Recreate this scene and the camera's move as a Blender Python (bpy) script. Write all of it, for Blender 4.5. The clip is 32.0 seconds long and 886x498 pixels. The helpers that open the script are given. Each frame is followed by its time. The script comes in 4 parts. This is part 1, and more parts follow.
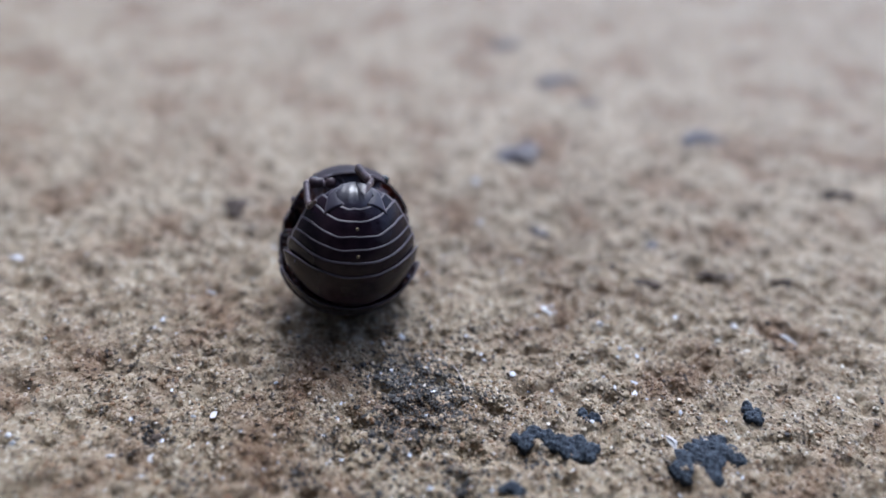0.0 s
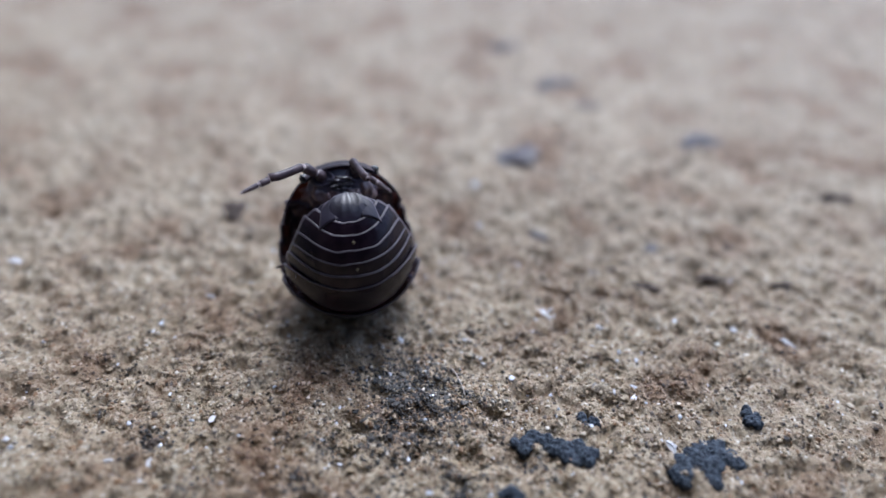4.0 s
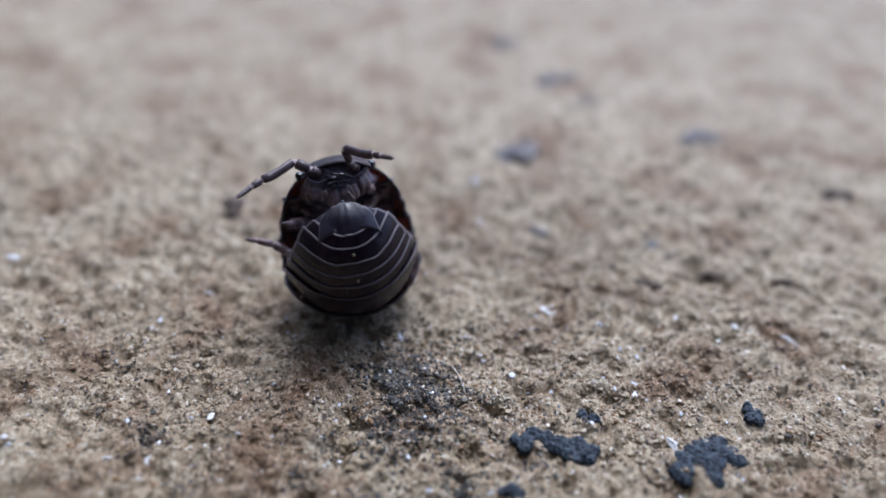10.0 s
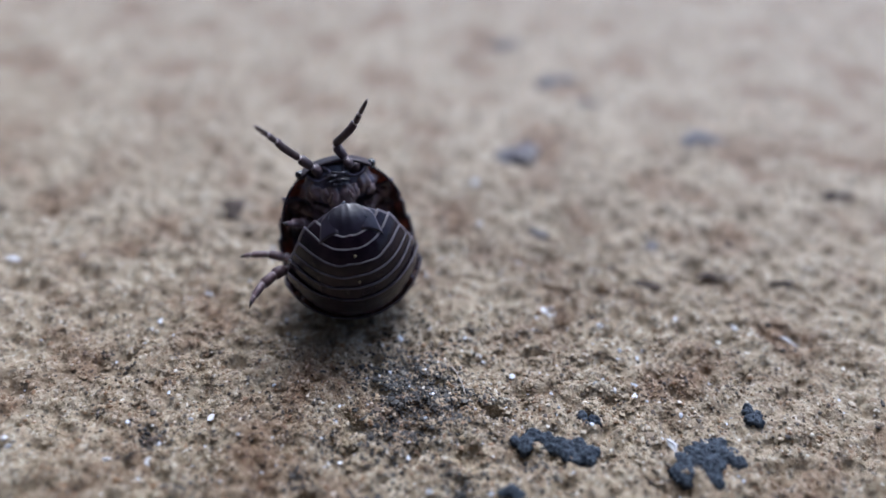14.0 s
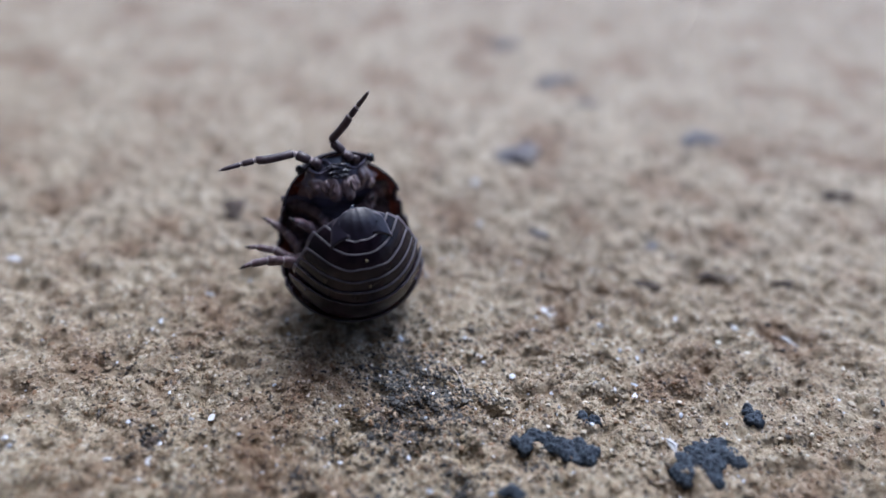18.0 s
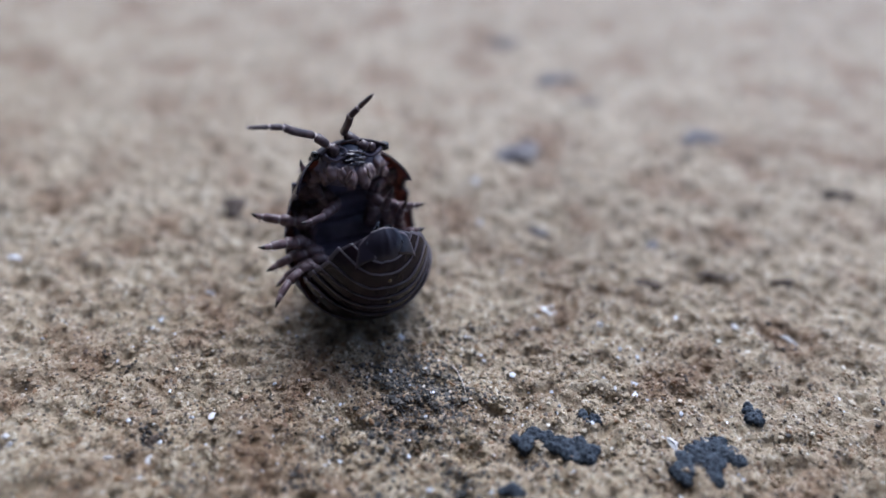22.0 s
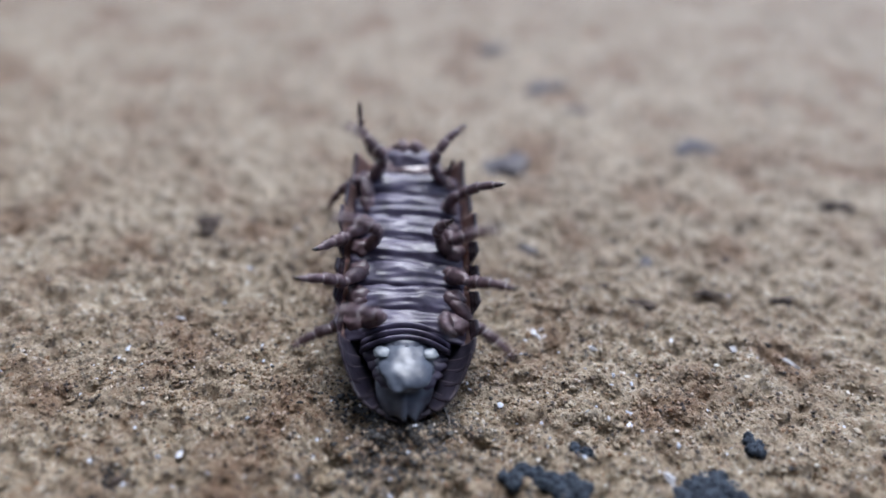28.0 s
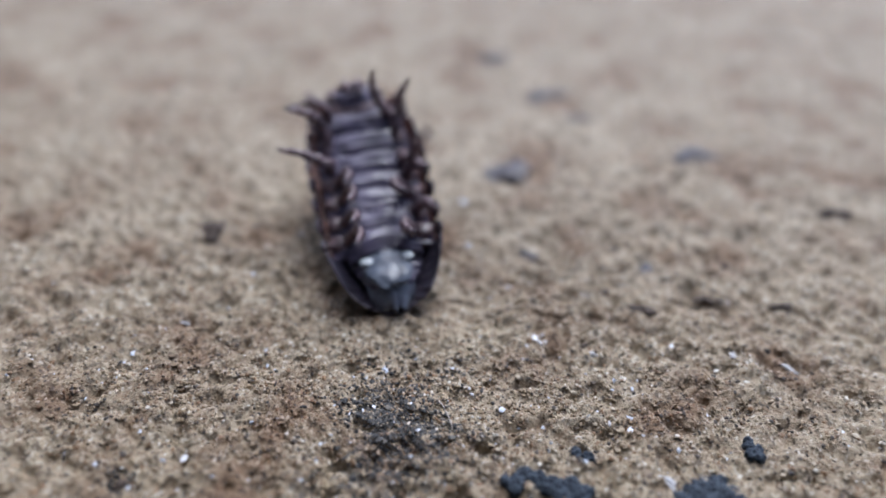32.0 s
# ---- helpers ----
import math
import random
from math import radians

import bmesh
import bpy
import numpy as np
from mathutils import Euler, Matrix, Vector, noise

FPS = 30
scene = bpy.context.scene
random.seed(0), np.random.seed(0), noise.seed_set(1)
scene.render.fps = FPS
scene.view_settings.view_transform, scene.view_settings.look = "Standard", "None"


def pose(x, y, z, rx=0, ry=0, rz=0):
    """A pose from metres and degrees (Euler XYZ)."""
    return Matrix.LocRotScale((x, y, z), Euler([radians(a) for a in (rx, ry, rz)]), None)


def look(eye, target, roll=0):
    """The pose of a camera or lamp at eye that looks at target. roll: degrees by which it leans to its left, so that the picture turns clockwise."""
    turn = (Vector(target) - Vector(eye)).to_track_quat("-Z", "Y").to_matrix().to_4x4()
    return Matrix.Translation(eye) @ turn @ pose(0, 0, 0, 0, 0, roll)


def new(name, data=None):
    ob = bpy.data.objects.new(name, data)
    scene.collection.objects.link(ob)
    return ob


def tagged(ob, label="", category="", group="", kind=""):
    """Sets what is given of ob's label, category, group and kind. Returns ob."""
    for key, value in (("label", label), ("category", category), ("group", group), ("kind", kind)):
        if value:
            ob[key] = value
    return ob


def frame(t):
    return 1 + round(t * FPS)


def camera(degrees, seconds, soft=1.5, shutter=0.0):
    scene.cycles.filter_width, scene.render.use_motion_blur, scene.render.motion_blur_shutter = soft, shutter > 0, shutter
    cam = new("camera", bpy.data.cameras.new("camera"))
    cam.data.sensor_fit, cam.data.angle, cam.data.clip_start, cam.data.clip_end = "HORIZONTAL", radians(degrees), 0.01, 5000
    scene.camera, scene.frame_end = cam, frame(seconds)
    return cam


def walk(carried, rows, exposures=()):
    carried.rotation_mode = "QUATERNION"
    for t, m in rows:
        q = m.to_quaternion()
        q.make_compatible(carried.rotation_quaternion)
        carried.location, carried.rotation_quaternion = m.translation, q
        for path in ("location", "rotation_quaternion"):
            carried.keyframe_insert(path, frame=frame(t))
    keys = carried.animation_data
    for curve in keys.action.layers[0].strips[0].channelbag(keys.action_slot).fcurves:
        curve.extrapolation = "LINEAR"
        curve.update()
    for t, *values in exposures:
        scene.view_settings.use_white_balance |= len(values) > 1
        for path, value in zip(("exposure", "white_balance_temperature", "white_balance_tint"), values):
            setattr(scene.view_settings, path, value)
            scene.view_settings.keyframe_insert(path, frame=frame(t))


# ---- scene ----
# Lengths below are in millimetres; MM turns them into metres.
MM = 0.001

# ---- camera and its path ----
cam = camera(65, 32.0, soft=1.6, shutter=0.5)
cam.data.dof.use_dof = True
cam.data.dof.focus_distance = 27.8 * MM
cam.data.dof.aperture_fstop = 18.0
PATH = [
    (0, 4.196, -24.419, 22.058, 51.49, -1.91, 1.56),
    (0.5, 4.111, -24.365, 22.109, 51.74, -2.08, 1.42),
    (1.5, 4.198, -24.297, 22.062, 51.58, -1.96, 1.45),
    (2.5, 4.248, -24.335, 22.047, 51.73, -1.89, 1.51),
    (3.5, 4.198, -24.334, 22.119, 51.67, -1.97, 1.52),
    (5.5, 4.178, -24.302, 22.025, 51.48, -2.00, 1.51),
    (7, 4.205, -24.322, 22.057, 51.60, -1.95, 1.52),
    (8, 4.213, -24.310, 22.015, 51.63, -1.96, 1.52),
    (9, 4.217, -24.217, 22.030, 51.32, -1.94, 1.52),
    (10.5, 4.179, -24.221, 21.996, 51.36, -1.99, 1.49),
    (12, 4.199, -24.207, 22.022, 51.39, -1.97, 1.52),
    (13, 4.184, -24.200, 21.920, 51.35, -1.99, 1.50),
    (14, 4.167, -24.252, 21.997, 51.50, -2.02, 1.49),
    (16.5, 4.193, -24.236, 22.010, 51.42, -1.96, 1.51),
    (18, 4.161, -24.252, 22.039, 51.44, -2.00, 1.49),
    (19, 4.151, -24.257, 21.968, 51.45, -2.02, 1.46),
    (19.5, 4.164, -24.175, 21.971, 51.15, -2.05, 1.55),
    (20.5, 4.186, -24.198, 21.988, 51.28, -1.98, 1.55),
    (21.5, 4.192, -24.249, 22.023, 51.32, -1.96, 1.56),
    (22.5, 4.139, -24.260, 22.025, 51.41, -2.03, 1.49),
    (24, 4.175, -24.297, 22.005, 51.49, -1.99, 1.52),
    (24.5, 4.206, -24.242, 22.006, 51.43, -1.91, 1.48),
    (25, 4.261, -24.461, 22.130, 52.04, -1.86, 1.58),
    (25.5, 4.242, -24.611, 22.138, 52.34, -1.89, 1.56),
    (27.5, 4.571, -22.628, 21.797, 51.97, -1.93, 0.73),
    (28, 4.542, -22.483, 21.696, 51.55, -1.99, 0.77),
    (29, 4.542, -22.483, 21.696, 51.55, -1.99, 0.77),
    (29.5, 4.554, -22.431, 21.692, 51.46, -1.96, 0.77),
    (30.5, 4.517, -22.554, 21.826, 51.77, -1.98, 0.75),
    (31, 4.585, -22.773, 21.877, 52.14, -1.82, 0.93),
    (32, 4.435, -22.754, 21.844, 52.15, -2.07, 0.81),
]
walk(cam, [(t, pose(x * MM, y * MM, z * MM, rx, ry, rz)) for t, x, y, z, rx, ry, rz in PATH],
     exposures=[(0, 1.12, 5380, 8.6), (25.5, 1.11, 5380, 8.6), (27.5, 0.98, 5580, 8.6), (32, 0.98, 5580, 8.6)])

# ---- world, sun, exposure ----
SUN_ELEVATION, SUN_AZIMUTH = 58.0, 12.0      # the light comes from beyond the bug, high up
world = bpy.data.worlds.new("sky")
scene.world = world
world.use_nodes = True
sky = world.node_tree.nodes.new("ShaderNodeTexSky")
sky.sky_type, sky.sun_disc = "NISHITA", False
sky.air_density, sky.dust_density, sky.ozone_density = 0.75, 4.0, 1.0
sky.sun_elevation, sky.sun_rotation = radians(SUN_ELEVATION), radians(SUN_AZIMUTH)
background = world.node_tree.nodes["Background"]
background.inputs["Strength"].default_value = 0.125
world.node_tree.links.new(sky.outputs[0], background.inputs["Color"])

sun = new("sun", bpy.data.lights.new("sun", "SUN"))
sun.data.energy, sun.data.angle, sun.data.color = 0.92, radians(22), (1.0, 0.975, 0.97)
sun_way = Vector((math.sin(radians(SUN_AZIMUTH)) * math.cos(radians(SUN_ELEVATION)),
                  math.cos(radians(SUN_AZIMUTH)) * math.cos(radians(SUN_ELEVATION)),
                  math.sin(radians(SUN_ELEVATION))))
sun.matrix_world = look(sun_way * 3, (0, 0, 0))


# ---- materials ----
def material(name, colour, rough=0.5, coat=0.0, spec=0.5, second=None, scale=400.0, detail=6.0, mix=(0.4, 0.65),
             bump=0.0, bump_scale=3000.0, translucent=0.0, random_value=0.0):
    mat = bpy.data.materials.new(name)
    mat.use_nodes = True
    nodes, links = mat.node_tree.nodes, mat.node_tree.links
    shader = nodes["Principled BSDF"]
    shader.inputs["Roughness"].default_value = rough
    shader.inputs["Coat Weight"].default_value = coat
    shader.inputs["Coat Roughness"].default_value = 0.15
    shader.inputs["Specular IOR Level"].default_value = spec
    shader.inputs["Base Color"].default_value = (*colour, 1)
    where = nodes.new("ShaderNodeTexCoord").outputs["Object"]
    if second:
        grain = nodes.new("ShaderNodeTexNoise")
        grain.inputs["Scale"].default_value, grain.inputs["Detail"].default_value = scale, detail
        links.new(where, grain.inputs["Vector"])
        ramp = nodes.new("ShaderNodeValToRGB")
        ramp.color_ramp.elements[0].position, ramp.color_ramp.elements[1].position = mix
        ramp.color_ramp.elements[0].color, ramp.color_ramp.elements[1].color = (*colour, 1), (*second, 1)
        links.new(grain.outputs["Fac"], ramp.inputs["Fac"])
        links.new(ramp.outputs["Color"], shader.inputs["Base Color"])
    if bump:
        relief = nodes.new("ShaderNodeTexNoise")
        relief.inputs["Scale"].default_value, relief.inputs["Detail"].default_value = bump_scale, 5
        links.new(where, relief.inputs["Vector"])
        node = nodes.new("ShaderNodeBump")
        node.inputs["Strength"].default_value, node.inputs["Distance"].default_value = bump, 0.05 * MM
        links.new(relief.outputs["Fac"], node.inputs["Height"])
        links.new(node.outputs["Normal"], shader.inputs["Normal"])
    if translucent:
        shader.inputs["Transmission Weight"].default_value = translucent
        shader.inputs["IOR"].default_value = 1.3
    return mat


SHELL = material("dark_cuticle", (0.0095, 0.0058, 0.0115), 0.25, 0.05, 0.22, second=(0.032, 0.018, 0.026), scale=600, mix=(0.46, 0.72), bump=0.55, bump_scale=3200)
# the cuticle of SHELL, glossier, with the sky's blue sheen put into its colour
TAIL = material("glossy_sky_tinted_tail", (0.011, 0.009, 0.017), 0.34, 0.25, 0.45, second=(0.029, 0.024, 0.042), scale=700, bump=0.4, bump_scale=2600)
CROWN = material("dull_dark_crown", (0.016, 0.011, 0.017), 0.55, 0.0, 0.2, second=(0.040, 0.028, 0.036), scale=900, bump=0.5, bump_scale=3000)
LOBE = material("dark_glossy_side_lobe", (0.024, 0.015, 0.020), 0.26, 0.3, second=(0.062, 0.042, 0.050), scale=900, bump=0.35, bump_scale=3500)
RIM = material("pale_plate_rim", (0.036, 0.028, 0.037), 0.5, second=(0.094, 0.077, 0.094), scale=900)
INSIDE = material("red_brown_inner_cuticle", (0.150, 0.092, 0.078), 0.34, 0.25, second=(0.215, 0.140, 0.120), scale=900, bump=0.3, bump_scale=4000)
HIND = material("dark_hind_inner_cuticle", (0.024, 0.021, 0.032), 0.28, 0.35, second=(0.058, 0.052, 0.074), scale=900, bump=0.3, bump_scale=4000)
FACE = material("brown_black_face", (0.074, 0.063, 0.090), 0.33, 0.2, 0.38, second=(0.195, 0.170, 0.220), scale=1500, bump=0.4, bump_scale=3500)
MOUTH = material("brown_mouthpart_cuticle", (0.130, 0.084, 0.084), 0.3, 0.4, second=(0.250, 0.178, 0.182), scale=1800, bump=0.3, bump_scale=5000)
SHIELD = material("blue_grey_face_shield", (0.062, 0.067, 0.098), 0.32, 0.15, 0.4, second=(0.105, 0.114, 0.158), scale=1500, bump=0.3, bump_scale=3000)
GLOSS = material("glossy_black_face_plate", (0.030, 0.025, 0.036), 0.12, 0.8, bump=0.6, bump_scale=2600)
FEELER_SKIN = material("dark_antenna_cuticle", (0.036, 0.022, 0.028), 0.42, 0.1, 0.35, second=(0.085, 0.056, 0.062), scale=2500, bump=0.3, bump_scale=6000)
BELLY = material("mauve_belly_cuticle", (0.044, 0.036, 0.058), 0.36, 0.15, 0.4, second=(0.108, 0.094, 0.146), scale=1100, bump=0.7, bump_scale=2600)
LEG = material("brown_leg_cuticle", (0.074, 0.045, 0.050), 0.38, 0.15, 0.38, second=(0.168, 0.112, 0.122), scale=2500, bump=0.3, bump_scale=6000)
JOINT = material("pale_leg_joint", (0.15, 0.112, 0.120), 0.38, 0.2, second=(0.26, 0.205, 0.215), scale=3000)
RING = material("pale_antenna_joint", (0.26, 0.21, 0.22), 0.4, 0.1, second=(0.40, 0.34, 0.34), scale=3000)
CLAW = material("dark_claw", (0.02, 0.014, 0.015), 0.3, 0.3)
PLEOPOD = material("grey_gill_plate", (0.070, 0.078, 0.106), 0.38, 0.12, 0.4, second=(0.150, 0.168, 0.210), scale=1300, mix=(0.38, 0.62), bump=0.5, bump_scale=1800)
COVER = material("pale_gill_cover", (0.068, 0.080, 0.108), 0.34, 0.18, 0.4, second=(0.145, 0.166, 0.210), scale=1500, mix=(0.36, 0.64), bump=0.9, bump_scale=1500)
WHITE_LUNG = material("white_lung_patch", (0.22, 0.25, 0.28), 0.4, 0.15, second=(0.36, 0.39, 0.42), scale=2500)
EYE = material("black_eye", (0.006, 0.006, 0.007), 0.15, 0.6, bump=0.5, bump_scale=9000)
SPOT = material("yellow_spot", (0.10, 0.075, 0.035), 0.45)


for thin in (INSIDE,):                     # thin horn lets light through
    shader = thin.node_tree.nodes["Principled BSDF"]
    shader.inputs["Subsurface Weight"].default_value, shader.inputs["Subsurface Scale"].default_value = 0.8, 0.42 * MM
    shader.inputs["Subsurface Radius"].default_value = (0.66, 0.54, 0.5)


def patches(nodes, links):
    """Umber and pale patches a few millimetres wide, in the ground's own coordinates."""
    where = nodes.new("ShaderNodeTexCoord").outputs["Object"]
    tone = nodes.new("ShaderNodeTexNoise")
    tone.inputs["Scale"].default_value, tone.inputs["Detail"].default_value, tone.inputs["Roughness"].default_value = 240, 4, 0.55
    links.new(where, tone.inputs["Vector"])
    ramp = nodes.new("ShaderNodeValToRGB")
    ramp.color_ramp.elements.new(0.5)
    for e, at, colour in zip(ramp.color_ramp.elements, (0.36, 0.48, 0.62), ((0.70, 0.575, 0.46, 1), (1.0, 0.975, 0.885, 1), (1.13, 1.135, 1.05, 1))):
        e.position, e.color = at, colour
    links.new(tone.outputs["Fac"], ramp.inputs["Fac"])
    return ramp.outputs["Color"]


def times(nodes, links, a, b):
    m = nodes.new("ShaderNodeMix")
    m.data_type, m.blend_type = "RGBA", "MULTIPLY"
    m.inputs[0].default_value = 1.0
    links.new(a, m.inputs[6])
    links.new(b, m.inputs[7])
    return m.outputs[2]


# ---- the ground ----
def ground_material():
    mat = bpy.data.materials.new("sandy_stone")
    mat.use_nodes = True
    nodes, links = mat.node_tree.nodes, mat.node_tree.links
    shader = nodes["Principled BSDF"]
    shader.inputs["Roughness"].default_value = 0.75
    where = nodes.new("ShaderNodeTexCoord").outputs["Object"]

    def noise_node(scale, detail, rough=0.6):
        n = nodes.new("ShaderNodeTexNoise")
        n.inputs["Scale"].default_value, n.inputs["Detail"].default_value, n.inputs["Roughness"].default_value = scale, detail, rough
        links.new(where, n.inputs["Vector"])
        return n.outputs["Fac"]

    def ramp(fac, stops):
        r = nodes.new("ShaderNodeValToRGB")
        while len(r.color_ramp.elements) < len(stops):
            r.color_ramp.elements.new(0.5)
        for e, (at, c) in zip(r.color_ramp.elements, stops):
            e.position, e.color = at, (*c, 1)
        links.new(fac, r.inputs["Fac"])
        return r.outputs["Color"]

    def blend(fac, a, b, how="MIX"):
        m = nodes.new("ShaderNodeMix")
        m.data_type, m.blend_type = "RGBA", how
        if isinstance(fac, float):
            m.inputs[0].default_value = fac
        else:
            links.new(fac, m.inputs[0])
        links.new(a, m.inputs[6])
        links.new(b, m.inputs[7])
        return m.outputs[2]

    # broad tan and umber patches, then single grains on top of them
    broad = ramp(noise_node(220, 4), [(0.32, (0.15, 0.11, 0.075)), (0.5, (0.28, 0.232, 0.178)), (0.68, (0.41, 0.362, 0.30))])
    grains = nodes.new("ShaderNodeTexVoronoi")
    grains.inputs["Scale"].default_value = 6500
    links.new(where, grains.inputs["Vector"])
    sep = nodes.new("ShaderNodeSeparateColor")
    links.new(grains.outputs["Color"], sep.inputs[0])
    speck = ramp(sep.outputs[0], [(0.0, (0.035, 0.03, 0.028)), (0.14, (0.11, 0.082, 0.062)), (0.3, (0.24, 0.17, 0.115)), (0.55, (0.30, 0.245, 0.18)), (0.85, (0.38, 0.325, 0.25)), (1.0, (0.54, 0.50, 0.46))])
    mid = ramp(noise_node(900, 5, 0.65), [(0.34, (0.14, 0.10, 0.07)), (0.48, (0.27, 0.212, 0.155)), (0.66, (0.42, 0.365, 0.295))])
    both = blend(0.45, broad, mid)
    links.new(times(nodes, links, blend(0.62, both, speck), patches(nodes, links)), shader.inputs["Base Color"])
    relief = nodes.new("ShaderNodeBump")
    relief.inputs["Strength"].default_value, relief.inputs["Distance"].default_value = 1.0, 0.12 * MM
    links.new(noise_node(5000, 5, 0.7), relief.inputs["Height"])
    links.new(relief.outputs["Normal"], shader.inputs["Normal"])
    return mat


SAND = ground_material()


def ground_height(x, y):
    """Height in mm of the rough sandy surface at x, y in mm."""
    v = Vector((x, y, 0))
    near = max(0.0, 1.0 - max(0.0, math.hypot(x - 4, y - 4) - 60) / 200)
    pits = min(0.0, noise.noise(v * 0.85 + Vector((5, 2, 8))) + 0.12) + 0.7 * min(0.0, noise.noise(Vector((x * 1.5, y * 1.9, 0)) + Vector((2, 8, 3))) + 0.1)
    near *= 1 - 0.6 * min(1.0, max(0.0, (y - 3) / 14))
    return near * (0.22 * noise.noise(v * 0.22) + 0.20 * noise.noise(v * 0.75 + Vector((7, 3, 1)))
                   + 0.20 * noise.noise(v * 1.9 + Vector((1, 9, 4))) + 0.10 * noise.noise(v * 4.3) + 0.80 * pits)


def graded(low, high, step, far, growth=1.22):
    """Coordinates that are dense from low to high and ever wider apart out to far."""
    mid = list(np.arange(low, high + step / 2, step))
    gap, at, left, right = step, low, [], []
    while at > -far:
        gap *= growth
        at -= gap
        left.append(at)
    gap, at = step, high
    while at < far:
        gap *= growth
        at += gap
        right.append(at)
    return left[::-1] + mid + right


def make_ground():
    xs, ys = graded(-17, 26, 0.14, 450, 1.09), graded(-13.5, 14, 0.14, 450, 1.05)
    verts = [(x * MM, y * MM, ground_height(x, y) * MM) for y in ys for x in xs]
    w = len(xs)
    faces = [(j * w + i, j * w + i + 1, (j + 1) * w + i + 1, (j + 1) * w + i) for j in range(len(ys) - 1) for i in range(w - 1)]
    me = bpy.data.meshes.new("ground")
    me.from_pydata(verts, [], faces)
    me.polygons.foreach_set("use_smooth", [True] * len(faces))
    me.materials.append(SAND)
    return tagged(new("ground", me), "rough tan sandy stone surface with fine grains", "ground", kind="structure")


make_ground()


# ---- helpers for meshes ----
def part(name, bm, material_, parent=None, label="", smooth=True):
    """Links a bmesh (in mm) as one mesh object under a thing or a part."""
    bmesh.ops.scale(bm, vec=(MM, MM, MM), verts=bm.verts)
    me = bpy.data.meshes.new(name)
    bm.to_mesh(me)
    bm.free()
    for m in (material_ if isinstance(material_, (list, tuple)) else [material_]):
        me.materials.append(m)
    me.polygons.foreach_set("use_smooth", [smooth] * len(me.polygons))
    ob = new(name, me)
    ob.parent = parent
    return tagged(ob, label)


def grid_shell(bm, point, nu, nv, thick, slot=lambda i, j: 0, inner_slot=lambda i, j: 0):
    """A curved plate: point(u, v, depth) over 0..1, 0..1, with real thickness and closed edges."""
    outer = [[bm.verts.new(point(i / nu, j / nv, 0.0)) for j in range(nv + 1)] for i in range(nu + 1)]
    inner = [[bm.verts.new(point(i / nu, j / nv, thick)) for j in range(nv + 1)] for i in range(nu + 1)]
    for i in range(nu):
        for j in range(nv):
            bm.faces.new((outer[i][j], outer[i + 1][j], outer[i + 1][j + 1], outer[i][j + 1])).material_index = slot(i, j)
            bm.faces.new((inner[i][j], inner[i][j + 1], inner[i + 1][j + 1], inner[i + 1][j])).material_index = inner_slot(i, j)
    for i in range(nu):
        for j, flip in ((0, False), (nv, True)):
            a, b, c, d = outer[i][j], outer[i + 1][j], inner[i + 1][j], inner[i][j]
            bm.faces.new((a, d, c, b) if not flip else (a, b, c, d)).material_index = slot(i, min(j, nv - 1))
    for j in range(nv):
        for i, flip in ((0, True), (nu, False)):
            a, b, c, d = outer[i][j], outer[i][j + 1], inner[i][j + 1], inner[i][j]
            bm.faces.new((a, d, c, b) if not flip else (a, b, c, d)).material_index = slot(min(i, nu - 1), j)


def tube(bm, rings, sides=8, slots=None):
    """A closed limb along +z: rings of (z, radius, x offset)."""
    loops = []
    for z, r, x in rings:
        loops.append([bm.verts.new((x + r * math.cos(a), 0.8 * r * math.sin(a), z)) for a in [2 * math.pi * k / sides for k in range(sides)]])
    for n, (a, b) in enumerate(zip(loops, loops[1:])):
        for k in range(sides):
            bm.faces.new((a[k], a[(k + 1) % sides], b[(k + 1) % sides], b[k])).material_index = slots[n] if slots else 0
    bm.faces.new(loops[0][::-1])
    bm.faces.new(loops[-1])


def blob(bm, at, size, rough=0.0, seed=0.0, level=2, slot=0):
    """A rounded lump, slightly uneven, added to bm."""
    made = bmesh.ops.create_icosphere(bm, subdivisions=level, radius=1.0)["verts"]
    for v in made:
        k = 1 + rough * noise.noise(v.co * 1.7 + Vector((seed, seed * 2.3, 1.1)))
        v.co = Vector((at[0] + v.co.x * size[0] * k, at[1] + v.co.y * size[1] * k, at[2] + v.co.z * size[2] * k))
        for f in v.link_faces:
            f.material_index = slot


# ---- unseen dark slabs added behind, beside and over the camera to block light ----
def make_shade_wall(name, x0, x1, y0, y1, height):
    bm = bmesh.new()
    bmesh.ops.create_cube(bm, size=1.0)
    for v in bm.verts:
        v.co = Vector((x0 + (x1 - x0) * (v.co.x + 0.5), y0 + (y1 - y0) * (v.co.y + 0.5), -1 + (height + 1) * (v.co.z + 0.5)))
    wall = part(name, bm, SHADE_WALL, smooth=False)
    return tagged(wall, "unseen dark grey slab added to block light", "wall", kind="structure")


SHADE_WALL = material("dark_grey_light_blocker", (0.05, 0.05, 0.055), 0.7, second=(0.07, 0.068, 0.07), scale=60, bump=0.1)
make_shade_wall("shade_wall_south", -60, 80, -40, -36, 62)
# added just out of view to darken the ground on the left
west = make_shade_wall("shade_wall_west", -4, 0, -26, 62, 130)
west.matrix_world = pose(-15.8 * MM, -14.1 * MM, 0, 0, 0, 27.7)
ceiling = make_shade_wall("ceiling", -38, 80, -40, -8.5, 28)
for corner in ceiling.data.vertices:             # an added slab over the camera, out of view, shades the near ground
    corner.co.z = max(corner.co.z, 25 * MM)
tagged(ceiling, "unseen dark grey slab added overhead to block sky light", "ceiling")


